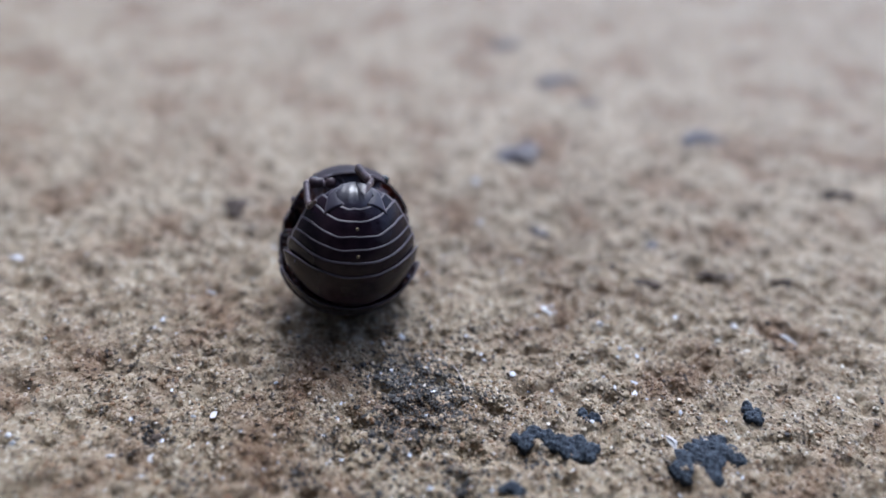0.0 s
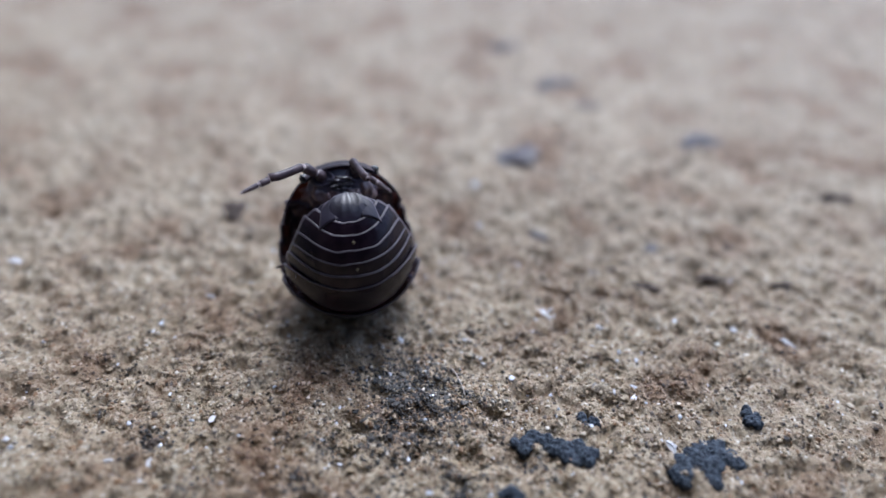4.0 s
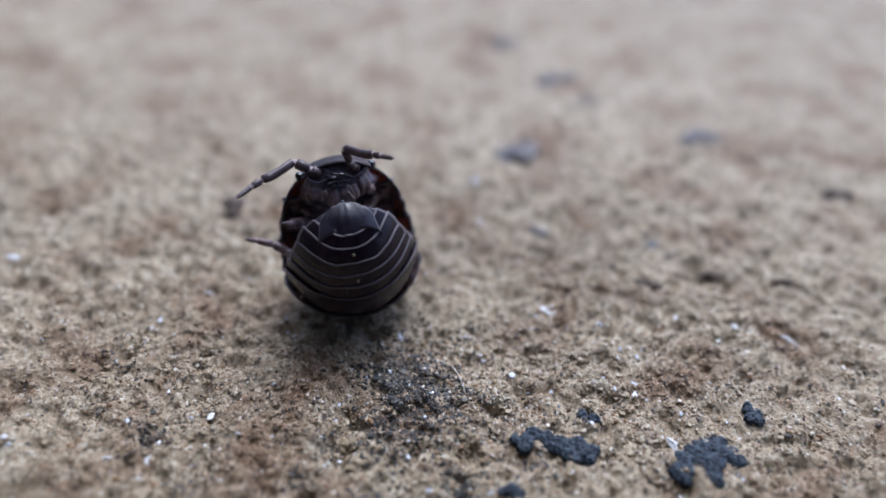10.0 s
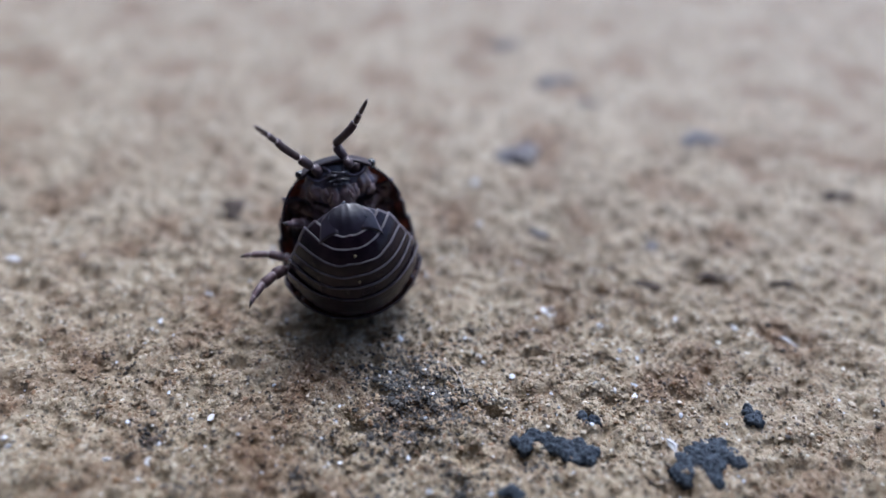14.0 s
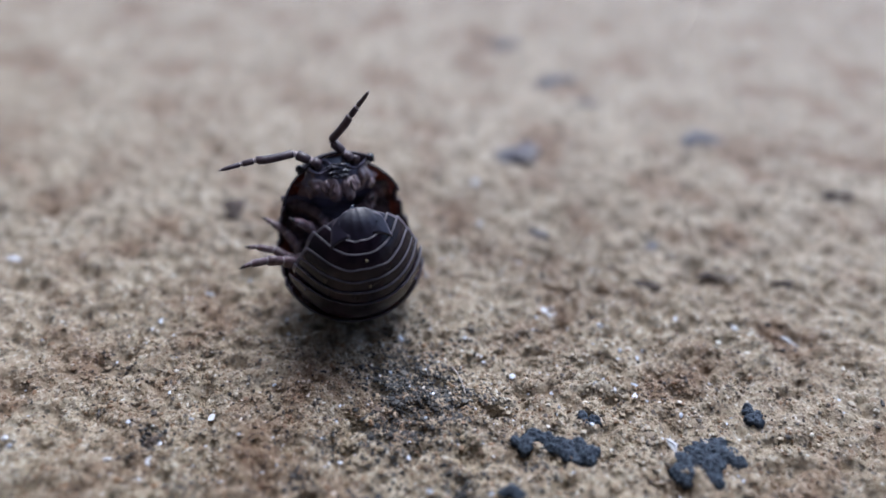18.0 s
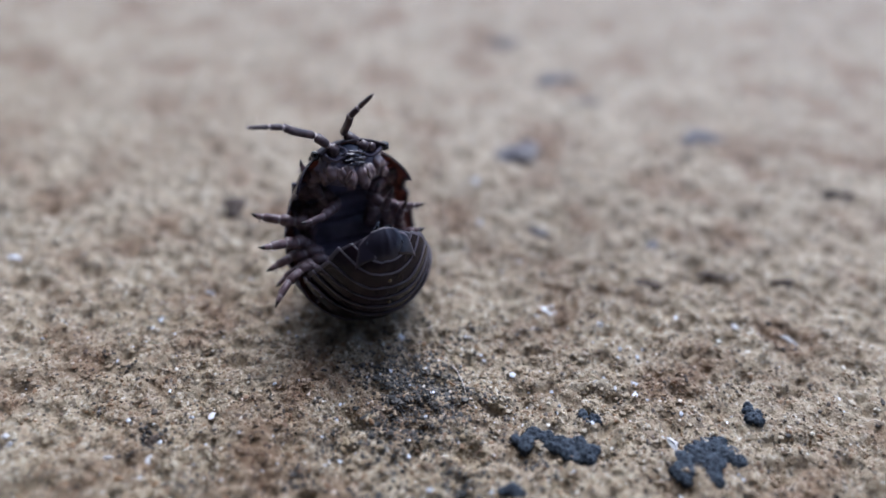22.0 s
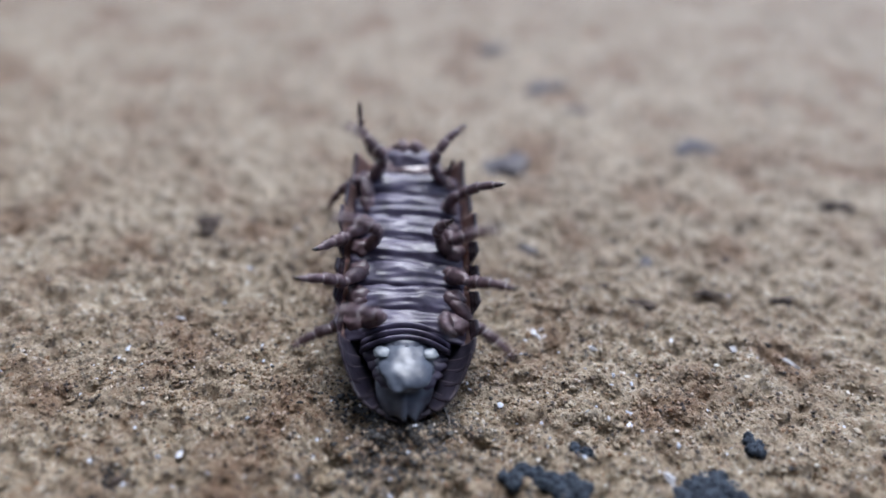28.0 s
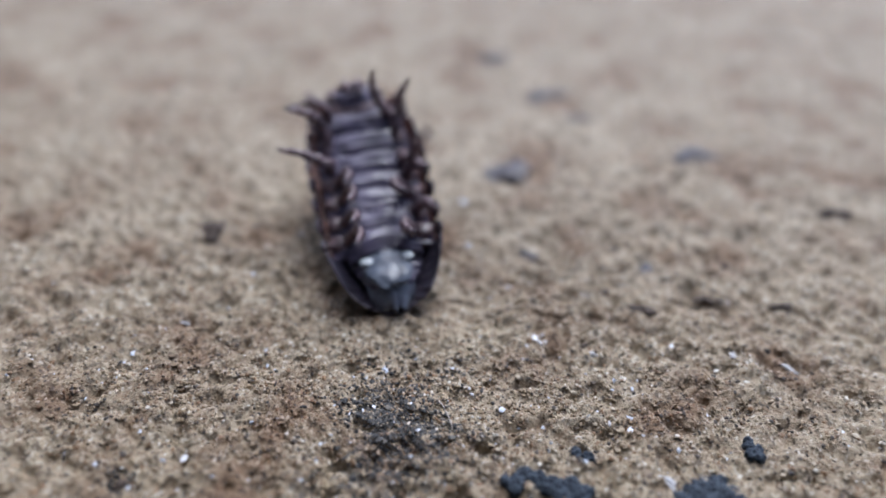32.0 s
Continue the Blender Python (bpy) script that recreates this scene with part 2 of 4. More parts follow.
# ---- grit, crumbs and glints on the ground ----
def island_material(name, stops, rough):
    mat = bpy.data.materials.new(name)
    mat.use_nodes = True
    nodes, links = mat.node_tree.nodes, mat.node_tree.links
    ramp = nodes.new("ShaderNodeValToRGB")
    while len(ramp.color_ramp.elements) < len(stops):
        ramp.color_ramp.elements.new(0.5)
    for e, (at, c) in zip(ramp.color_ramp.elements, stops):
        e.position, e.color = at, (*c, 1)
    links.new(nodes.new("ShaderNodeNewGeometry").outputs["Random Per Island"], ramp.inputs["Fac"])
    links.new(times(nodes, links, ramp.outputs["Color"], patches(nodes, links)), nodes["Principled BSDF"].inputs["Base Color"])
    nodes["Principled BSDF"].inputs["Roughness"].default_value = rough
    return mat


GRIT = island_material("mixed_sand_grains", [(0.0, (0.02, 0.018, 0.02)), (0.12, (0.07, 0.052, 0.042)), (0.2, (0.22, 0.13, 0.07)), (0.35, (0.18, 0.132, 0.09)), (0.55, (0.27, 0.21, 0.14)), (0.8, (0.35, 0.29, 0.215)), (0.97, (0.45, 0.40, 0.34)), (1.0, (0.72, 0.71, 0.71))], 0.6)
COARSE = island_material("coarse_tan_grains", [(0.0, (0.15, 0.12, 0.09)), (0.5, (0.30, 0.245, 0.185)), (1.0, (0.42, 0.37, 0.31))], 0.6)
SOOT = island_material("black_grit", [(0.0, (0.012, 0.012, 0.014)), (0.7, (0.035, 0.035, 0.04)), (1.0, (0.12, 0.11, 0.10))], 0.6)
CRUMB = material("blue_black_crumb", (0.016, 0.024, 0.038), 0.72, 0.0, 0.3, second=(0.085, 0.105, 0.135), scale=6500, mix=(0.45, 0.72), bump=1.0, bump_scale=9000)
GLINT = material("white_quartz", (0.62, 0.62, 0.64), 0.15, 0.6, bump=0.3)
DUST = material("blue_grey_dust", (0.080, 0.078, 0.092), 0.85, second=(0.20, 0.18, 0.165), scale=700, mix=(0.35, 0.7), bump=0.6, bump_scale=4000)
EARTH = material("brown_earth", (0.05, 0.036, 0.028), 0.8, second=(0.11, 0.083, 0.065), scale=2600, bump=0.8, bump_scale=5000)
FIBRE = material("pale_fibre", (0.5, 0.45, 0.40), 0.4)

ICO = bmesh.new()
bmesh.ops.create_icosphere(ICO, subdivisions=1, radius=1.0)
ICO_VERTS = np.array([v.co[:] for v in ICO.verts])
ICO_FACES = np.array([[v.index for v in f.verts] for f in ICO.faces])
ICO.free()
dice = np.random.default_rng(7)


def scatter(name, places, sizes, mat, label):
    """Many loose grains as one mesh: each an uneven pebble half sunk in the ground."""
    n = len(places)
    jitter = 1 + 0.28 * dice.standard_normal((n, len(ICO_VERTS), 1))
    squash = dice.uniform(0.6, 1.3, (n, 1, 3)) * np.array([1, 1, 0.55])
    verts = ICO_VERTS[None] * jitter * squash * np.asarray(sizes)[:, None, None]
    base = np.array([(x, y, ground_height(x, y) + 0.12 * r) for (x, y), r in zip(places, sizes)])
    verts = ((verts + base[:, None]) * MM).reshape(-1, 3)
    faces = (ICO_FACES[None] + np.arange(n)[:, None, None] * len(ICO_VERTS)).reshape(-1, 3)
    me = bpy.data.meshes.new(name)
    me.from_pydata(verts.tolist(), [], faces.tolist())
    me.materials.append(mat)
    return tagged(new(name, me), label, "grit", kind="stuff")


near = np.column_stack([dice.uniform(-20, 30, 190000), dice.uniform(-13.5, 13, 190000)])
dense = 1 - np.hypot((near[:, 0] - 4.5) / 20, (near[:, 1] + 7) / 18) ** 2          # thinning out with distance
near = near[dice.uniform(0, 1, len(near)) < np.clip(dense, 0, 1)]
clump = np.array([noise.noise(Vector((x * 0.55, y * 0.7, 3.3))) + 0.6 * noise.noise(Vector((x * 1.7, y * 2.0, 9.1))) for x, y in near])
near = near[dice.uniform(0, 1, len(near)) < np.clip(0.62 + 1.3 * clump, 0.3, 1)]
bare = np.exp(-((near[:, 0] - 3.3) / 1.5) ** 2 - ((near[:, 1] + 6.2) / 1.8) ** 2)      # few tan grains where the black grit lies
near = near[dice.uniform(0, 1, len(near)) > 0.55 * bare]
scatter("sand_grains", near, np.clip(dice.lognormal(-2.9, 0.32, len(near)), 0.03, 0.13), GRIT, "loose tan and brown sand grains on the stone")
mid = np.column_stack([dice.uniform(-34, 46, 5000), dice.uniform(2, 47, 5000)])
scatter("sand_grains", mid, np.clip(dice.lognormal(-2.1, 0.4, len(mid)), 0.06, 0.25), COARSE, "loose coarser sand grains on the stone")
soot = np.column_stack([3.3 + 1.15 * dice.standard_normal(2600), -6.0 + 1.5 * dice.standard_normal(2600)])
for x, y, wide, n in ((4.9, -9.9, 0.5, 170), (-1.1, -10.3, 0.45, 110), (-4.7, -10.6, 0.4, 90), (0.6, -8.4, 0.35, 60), (8.0, -9.3, 0.5, 80), (-5.9, -8.6, 0.4, 80), (2.2, -10.8, 0.7, 90)):
    soot = np.vstack([soot, np.column_stack([x + wide * dice.standard_normal(n), y + 0.7 * wide * dice.standard_normal(n)])])
soot[:, 0] += 0.5 * np.sin(soot[:, 1] * 1.7)
scatter("black_grit", soot, np.clip(dice.lognormal(-2.85, 0.35, len(soot)), 0.03, 0.13), SOOT, "patch of scattered black grit on the stone")


MICA = material("bluish_mica", (0.62, 0.66, 0.75), 0.12, 0.8)
flecks = np.column_stack([4 + 9 * dice.standard_normal(260), -6 + 5 * dice.standard_normal(260)])
flecks = flecks[(flecks[:, 1] > -13) & (np.hypot(flecks[:, 0] - 0.2, flecks[:, 1]) > 3.5)]
scatter("mica_flecks", flecks, np.clip(dice.lognormal(-2.75, 0.4, len(flecks)), 0.03, 0.14), MICA, "tiny glinting mica flecks among the sand grains")


def crumb(x, y, length, width, turn, seed, lumps, earth=False):
    """A dark crumb made of clotted lumps."""
    bm = bmesh.new()
    for v in bmesh.ops.create_icosphere(bm, subdivisions=5, radius=1.0)["verts"]:
        p = v.co.copy()
        along = p.x * lumps * 0.55
        waist = 0.82 + 0.17 * math.sin(along * 2.6 + seed) + 0.38 * noise.noise(Vector((along, p.y * 1.2 + seed, p.z)))
        fine = 0.22 * noise.noise(p * 4.5 + Vector((seed, 1, 2))) + 0.12 * noise.noise(p * 11 + Vector((3, seed, 2)))
        k = max(0.6, waist + fine)
        v.co = Vector((p.x * length / 2 * (1 + 0.5 * fine), (p.y * k + 0.22 * math.sin(along * 1.3 + seed * 2)) * width / 2, max(-0.3, p.z * k * width * 0.34)))
    if earth:
        ob = part("earth_crumb", bm, EARTH)
        ob.matrix_world = pose(x * MM, y * MM, (ground_height(x, y) - 0.02) * MM, 0, 0, turn)
        return tagged(ob, "dark brown earth crumb or stand-in for a shaded pit, half sunk in the sandy stone", "crumb", group="earth crumbs on the ground")
    if y > 3:                                   # thin, dusty ones on the open stone
        bmesh.ops.scale(bm, vec=(1, 1, 0.45), verts=bm.verts)
        ob = part("dust_clot", bm, DUST)
        ob.matrix_world = pose(x * MM, y * MM, (ground_height(x, y) + 0.02) * MM, 0, 0, turn)
        return tagged(ob, "flat blue-grey clot of dust on the sandy stone", "dust", group="dust clots on the ground")
    ob = part("dark_crumb", bm, CRUMB)
    ob.matrix_world = pose(x * MM, y * MM, (ground_height(x, y) + 0.22) * MM, 0, 0, turn)
    return tagged(ob, "blue-black clotted crumb lying on the sandy stone", "crumb", group="dark crumbs on the ground")


def clump(x, y, spines, seed):
    """A dark crumb matted together from many small lumps along a few short arms."""
    rng, lumps = random.Random(seed), []
    for points, thick in spines:
        for (ax, ay), (bx, by) in zip(points, points[1:]):
            n = max(2, round(math.hypot(bx - ax, by - ay) / 0.09))
            for k in range(n):
                f, r = (k + rng.random()) / n, thick * rng.uniform(0.45, 0.75)
                lumps.append((ax + (bx - ax) * f + rng.uniform(-1, 1) * (thick - 0.7 * r), ay + (by - ay) * f + rng.uniform(-1, 1) * (thick - 0.7 * r), rng.uniform(0, 0.2 * thick), r))
    at = np.array(lumps)
    step, low, high = 0.045, at[:, :2].min(0) - 0.5, at[:, :2].max(0) + 0.5
    nx, ny = (int(c) for c in (high - low) / step)
    bm, top, base = bmesh.new(), {}, {}
    for j in range(ny):
        for i in range(nx):
            px, py = low[0] + i * step, low[1] + j * step
            wob = 0.06 * noise.noise(Vector((px * 9, py * 9, seed)))
            gap = (at[:, 3] + wob) ** 2 - (at[:, 0] - px) ** 2 - (at[:, 1] - py) ** 2
            if gap.max() > 0:
                z = (at[:, 2] + np.sqrt(np.maximum(gap, 0)))[gap > 0].max() * 0.78 + 0.07 * noise.noise(Vector((px * 8, py * 8, seed))) + 0.05 * noise.noise(Vector((px * 19, py * 19, seed)))
                jig = rng.uniform(-0.012, 0.012)
                top[i, j], base[i, j] = bm.verts.new((px + jig, py - jig, max(0.02, z))), bm.verts.new((px, py, -0.25))
    cells = {(i, j) for i, j in top if (i + 1, j) in top and (i, j + 1) in top and (i + 1, j + 1) in top}
    for i, j in cells:
        ring = [(i, j), (i + 1, j), (i + 1, j + 1), (i, j + 1)]
        bm.faces.new([top[c] for c in ring])
        bm.faces.new([base[c] for c in ring[::-1]])
        for a, b, beside in ((0, 1, (i, j - 1)), (1, 2, (i + 1, j)), (2, 3, (i, j + 1)), (3, 0, (i - 1, j))):
            if beside not in cells:
                bm.faces.new((top[ring[b]], top[ring[a]], base[ring[a]], base[ring[b]]))
    bmesh.ops.delete(bm, geom=[v for v in bm.verts if not v.link_faces], context="VERTS")
    ob = part("dark_crumb", bm, CRUMB)
    ob.matrix_world = pose(x * MM, y * MM, (ground_height(x, y) + 0.02) * MM)
    return tagged(ob, "blue-black clotted crumb lying on the sandy stone", "crumb", group="dark crumbs on the ground")


clump(8.72, -8.1, [([(-1.35, -0.25), (-1.1, 0.08), (-0.45, 0.2), (0.1, -0.1)], 0.45), ([(-0.1, -0.05), (0.7, -0.28), (1.35, -0.5)], 0.48), ([(0.75, 0.1), (1.05, -0.2)], 0.38)], 11)
clump(14.35, -8.5, [([(-1.05, -0.55), (-0.3, -0.35), (0.3, 0.1), (0.45, 0.85)], 0.62), ([(-0.1, -0.2), (0.35, -0.9)], 0.58), ([(0.3, 0.1), (1.1, 0.05)], 0.62), ([(-0.5, 0.2), (0.3, 0.2)], 0.58)], 12)
clump(10.15, -6.95, [([(-0.25, 0.1), (0.25, -0.15)], 0.34)], 13)
clump(16.9, -6.4, [([(-0.1, -0.3), (0.05, 0.25)], 0.43)], 14)
for n, (x, y, length, width, turn, lumps) in enumerate([
        (7.0, -10.4, 1.0, 0.6, 0, 3), (8.6, 13.1, 3.3, 2.3, 40, 5), (8.5, 30.4, 2.6, 1.6, 10, 4),
        (12.0, 23.9, 3.6, 1.5, 25, 5), (9.25, 5.2, 1.3, 0.8, -20, 3), (15.1, 4.6, 1.2, 0.7, 50, 3),
        (20.6, 15.9, 3.0, 1.9, 10, 4), (14.0, 20.6, 2.0, 0.9, 5, 3)]):
    crumb(x, y, length, width, turn, n + 1, lumps)
# the second one, at (-7.1, 6.2), is a dark lump for a pit's shade
for n, (x, y, length, width, turn, lumps) in enumerate([
        (14.2, 1.3, 1.5, 0.7, -15, 3), (-7.1, 6.2, 1.9, 1.3, 80, 4), (17.6, 2.3, 1.5, 0.5, 5, 4), (21.2, 1.9, 1.7, 0.5, 8, 4), (13.9, 6.4, 1.1, 0.6, 0, 3), (27.0, 9.9, 2.0, 0.7, 10, 3),
        (12.6, 2.6, 0.8, 0.5, 10, 3), (16.0, 3.6, 0.9, 0.4, -5, 3), (19.2, 5.0, 1.2, 0.5, 12, 3), (-6.4, -8.5, 1.0, 0.7, 40, 3), (11.3, -1.0, 0.6, 0.4, 10, 2)]):
    crumb(x, y, length, width, turn, n + 31, lumps, earth=True)


def glint(x, y, size, seed):
    bm = bmesh.new()
    size *= 0.62
    blob(bm, (0, 0, 0), (size * 1.15, size * 0.55, size * 0.35), 1.5, seed, 1)
    ob = part("quartz_chip", bm, GLINT, smooth=False)
    ob.matrix_world = pose(x * MM, y * MM, (ground_height(x, y) + size * 0.25) * MM, 12 * math.sin(seed), 14 * math.cos(seed), seed * 77)
    return tagged(ob, "tiny white glinting quartz chip on the sandy stone", "quartz chip", group="quartz chips on the ground")


for n, (x, y, size) in enumerate([
        (8.95, -0.8, 0.36), (8.6, -1.3, 0.2), (17.7, -1.2, 0.55), (19.9, -1.9, 0.6), (6.2, 5.9, 0.35), (-4.5, -7.45, 0.36), (0.7, -6.3, 0.12), (0.55, -6.6, 0.12),
        (1.5, -6.65, 0.1), (7.1, 2.0, 0.24), (11.35, -1.8, 0.28), (10.7, -5.1, 0.17), (11.5, -5.4, 0.17), (-7.6, -9.6, 0.3), (-6.2, -9.55, 0.28),
        (-16.5, 1.2, 0.6), (9.3, -9.4, 0.14), (13.25, -7.95, 0.5), (8.0, 2.6, 0.2), (5.9, 9.7, 0.5), (-6.6, -0.5, 0.3), (13.2, -9.9, 0.15),
        (6.8, -10.2, 0.13), (7.3, -10.3, 0.12), (6.4, -8.8, 0.1), (6.5, -7.7, 0.1), (1.8, -3.5, 0.11), (3.2, -3.3, 0.1), (-1.5, -8.7, 0.12), (-11.7, -8.9, 0.3), (9.3, -0.62, 0.28), (9.2, -1.05, 0.24), (9.5, -0.9, 0.2)]):
    glint(x, y, size, n + 1)


def fibre(points, radius):
    cu = bpy.data.curves.new("fibre", "CURVE")
    cu.dimensions, cu.bevel_depth, cu.bevel_resolution = "3D", radius * MM, 2
    sp = cu.splines.new("NURBS")
    sp.points.add(len(points) - 1)
    for p, (x, y, z) in zip(sp.points, points):
        p.co = (x * MM, y * MM, (ground_height(x, y) + z) * MM, 1)
    sp.use_endpoint_u = True
    cu.materials.append(FIBRE)
    return tagged(new("fibre", cu), "thin pale hair-like fibre on the sandy stone", "fibre")


fibre([(4.8, -4.75, 0.45), (5.0, -5.1, 0.4), (5.2, -5.5, 0.35), (5.35, -6.0, 0.12)], 0.024)


# ---- the pill bug: a chain of plates that hinge on each other ----
# Rolled up, every plate is a strip of one ball; phi runs round it from the head over the back to the tail.
EDGES = [-170, -142, -97, -64, -31, 1, 32, 64, 97, 108, 117, 126, 137, 146, 169]
SEGMENTS = len(EDGES) - 1
MIDDLE = [(a + b) / 2 for a, b in zip(EDGES, EDGES[1:])]
ROOT = 4
BALL, SIDE, HINGE, BELLY_AT = 3.32, 3.05, 2.2, 1.55
LAMBDA = [30, 69, 71, 73, 72, 71, 71, 74, 67, 59, 49, 38, 26, 14]
SWEEP = [0, -9, -4, 0, 0, 2, 8, 18, 0, 0, 0, 0, 0, 0]
BROAD = [0.95, 0.90, 0.97, 1.02, 1.03, 1.03, 1.02, 0.96, 0.92, 0.90, 0.90, 0.90, 0.92, 0.95]
RISE = 31                                       # how far the sides of the hind plates reach back beyond their middle
FAN = 167                                       # where the sides of the hind plates end, round the tail plate


def turned(degrees):
    return Matrix.Rotation(radians(degrees), 4, "X")


def moved(x, y, z):
    return Matrix.Translation((x, y, z))


def segment_poses(open_tail, open_head):
    """Poses (mm, in the bug's space) of all plates; 0 is rolled up, 1 is stretched out straight."""
    hind = 0.74 * min(1.0, max(0.0, (open_tail - 0.35) / 0.45))      # the hind plates uncurl last, and not quite
    m = [Matrix() for _ in range(SEGMENTS)]
    for i in range(ROOT + 1, SEGMENTS):
        e = radians(EDGES[i])
        hinge = (0, -HINGE * math.sin(e), -HINGE * math.cos(e))
        m[i] = m[i - 1] @ moved(*hinge) @ turned((open_tail if i < 8 else hind) * (MIDDLE[i] - MIDDLE[i - 1])) @ moved(*(-c for c in hinge))
    for i in range(ROOT - 1, -1, -1):
        e = radians(EDGES[i + 1])
        hinge = (0, -HINGE * math.sin(e), -HINGE * math.cos(e))
        m[i] = m[i + 1] @ moved(*hinge) @ turned(-open_head * (MIDDLE[i + 1] - MIDDLE[i])) @ moved(*(-c for c in hinge))
    return [a @ turned(-p) for a, p in zip(m, MIDDLE)]


def plate_point(i, u, v, depth):
    """A point of plate i: u across from side to side, v from its front to its rear edge."""
    a = 2 * u - 1
    lam = radians(LAMBDA[i]) * a
    half = (EDGES[i + 1] - EDGES[i]) / 2
    if i > 7:                                   # the hind plates are nested bands round the tail plate
        bend = abs(a) ** 2.8 - 0.16 * abs(a) ** 9
        front_at = EDGES[i] + min(RISE, FAN - EDGES[i]) * bend - 4 - 5 * (i == 8)
        front_lam = (LAMBDA[i - 1] if i > 8 else 72) + 1.5
        rear_at = EDGES[i + 1] + (min(RISE, FAN - EDGES[i + 1]) * bend if i < SEGMENTS - 1 else -4 * a * a)
        rear_at += 0.9 * noise.noise(Vector((a * 5, i * 3.7, 0.5)))
        lam = radians(front_lam + (LAMBDA[i] - front_lam) * v ** 1.9) * a
        d = radians(front_at + (rear_at - front_at) * v - MIDDLE[i])
        r = BALL - 0.10 * (1 - v) - depth + 0.022 * noise.noise(Vector((a * 6, v * 2.2, i * 2.9))) + (0.10 * math.sin(3.1 * v) * (1 - a * a) if i == SEGMENTS - 1 else 0)
        rho = r * math.cos(lam) ** 0.92
        return ((SIDE * BROAD[i] - depth + 0.03 * v) * math.sin(lam), -rho * math.sin(d), -rho * math.cos(d))
    widen = 1 + (0.7 if 3 < i < 8 else 0.95 if i else 0.3) * abs(a) ** 4
    front, rear = -half * widen - 4, half * widen
    if 0 < i < 8:                               # the side lobes are rounded
        rear -= half * (1.25 * abs(a) ** 7 if i > 3 else 0.7 * abs(a) ** 14)
        front += half * (1.05 * abs(a) ** 7 if i > 3 else 0.45 * abs(a) ** 14)
    rear += 0.7 * noise.noise(Vector((a * 5, i * 3.7, 0.5)))
    d = radians(front + (rear - front) * v + SWEEP[i] * a * a)
    r = BALL - 0.16 * (1 - v) - depth + 0.022 * noise.noise(Vector((a * 6, v * 4, i * 2.9)))
    rho = r * math.cos(lam) ** 0.92
    return ((SIDE * BROAD[i] - depth + 0.07 * v) * math.sin(lam), -rho * math.sin(d), -rho * math.cos(d))


CONTACT = [[Vector(plate_point(i, u, v, 0)) for u in (0, 0.08, 0.16, 0.24, 0.32, 0.4, 0.5, 0.6, 0.68, 0.76, 0.84, 0.92, 1) for v in (0, 0.5, 1)] for i in range(SEGMENTS)]


def body_pose(key):
    """The bug's pose in mm: turned by pitch, roll and yaw, and set down on the ground."""
    t, x, y, yaw, pitch, roll, open_tail, open_head = key
    turn = Euler([radians(a) for a in (pitch, roll, yaw)]).to_matrix().to_4x4()
    plates = segment_poses(open_tail, open_head)
    low = min((turn @ m @ p).z for m, pts in zip(plates, CONTACT) for p in pts)
    return moved(x, y, -low - 0.02) @ turn, plates


def aim(at, way, side):
    """The pose of a limb whose +z runs along way."""
    z = Vector(way).normalized()
    y = z.cross(Vector(side)).normalized()
    x = y.cross(z)
    m = Matrix((x, y, z)).transposed().to_4x4()
    m.translation = at
    return m


LEG_UPPER = 1.4
FEELER = (1.2, 1.65, 1.45)
SOCKETS = {-1: Vector((-0.66, 0.86, -2.62)), 1: Vector((0.66, 0.86, -2.62))}


def leg_root(side):
    return Vector((side * 1.78, 0.0, -BELLY_AT - 0.1))


def leg_way(side, lift, swing):
    lift, swing = radians(lift), radians(swing)
    return Vector((side * math.cos(lift) * math.cos(swing), math.sin(swing), math.sin(lift) * math.cos(swing)))


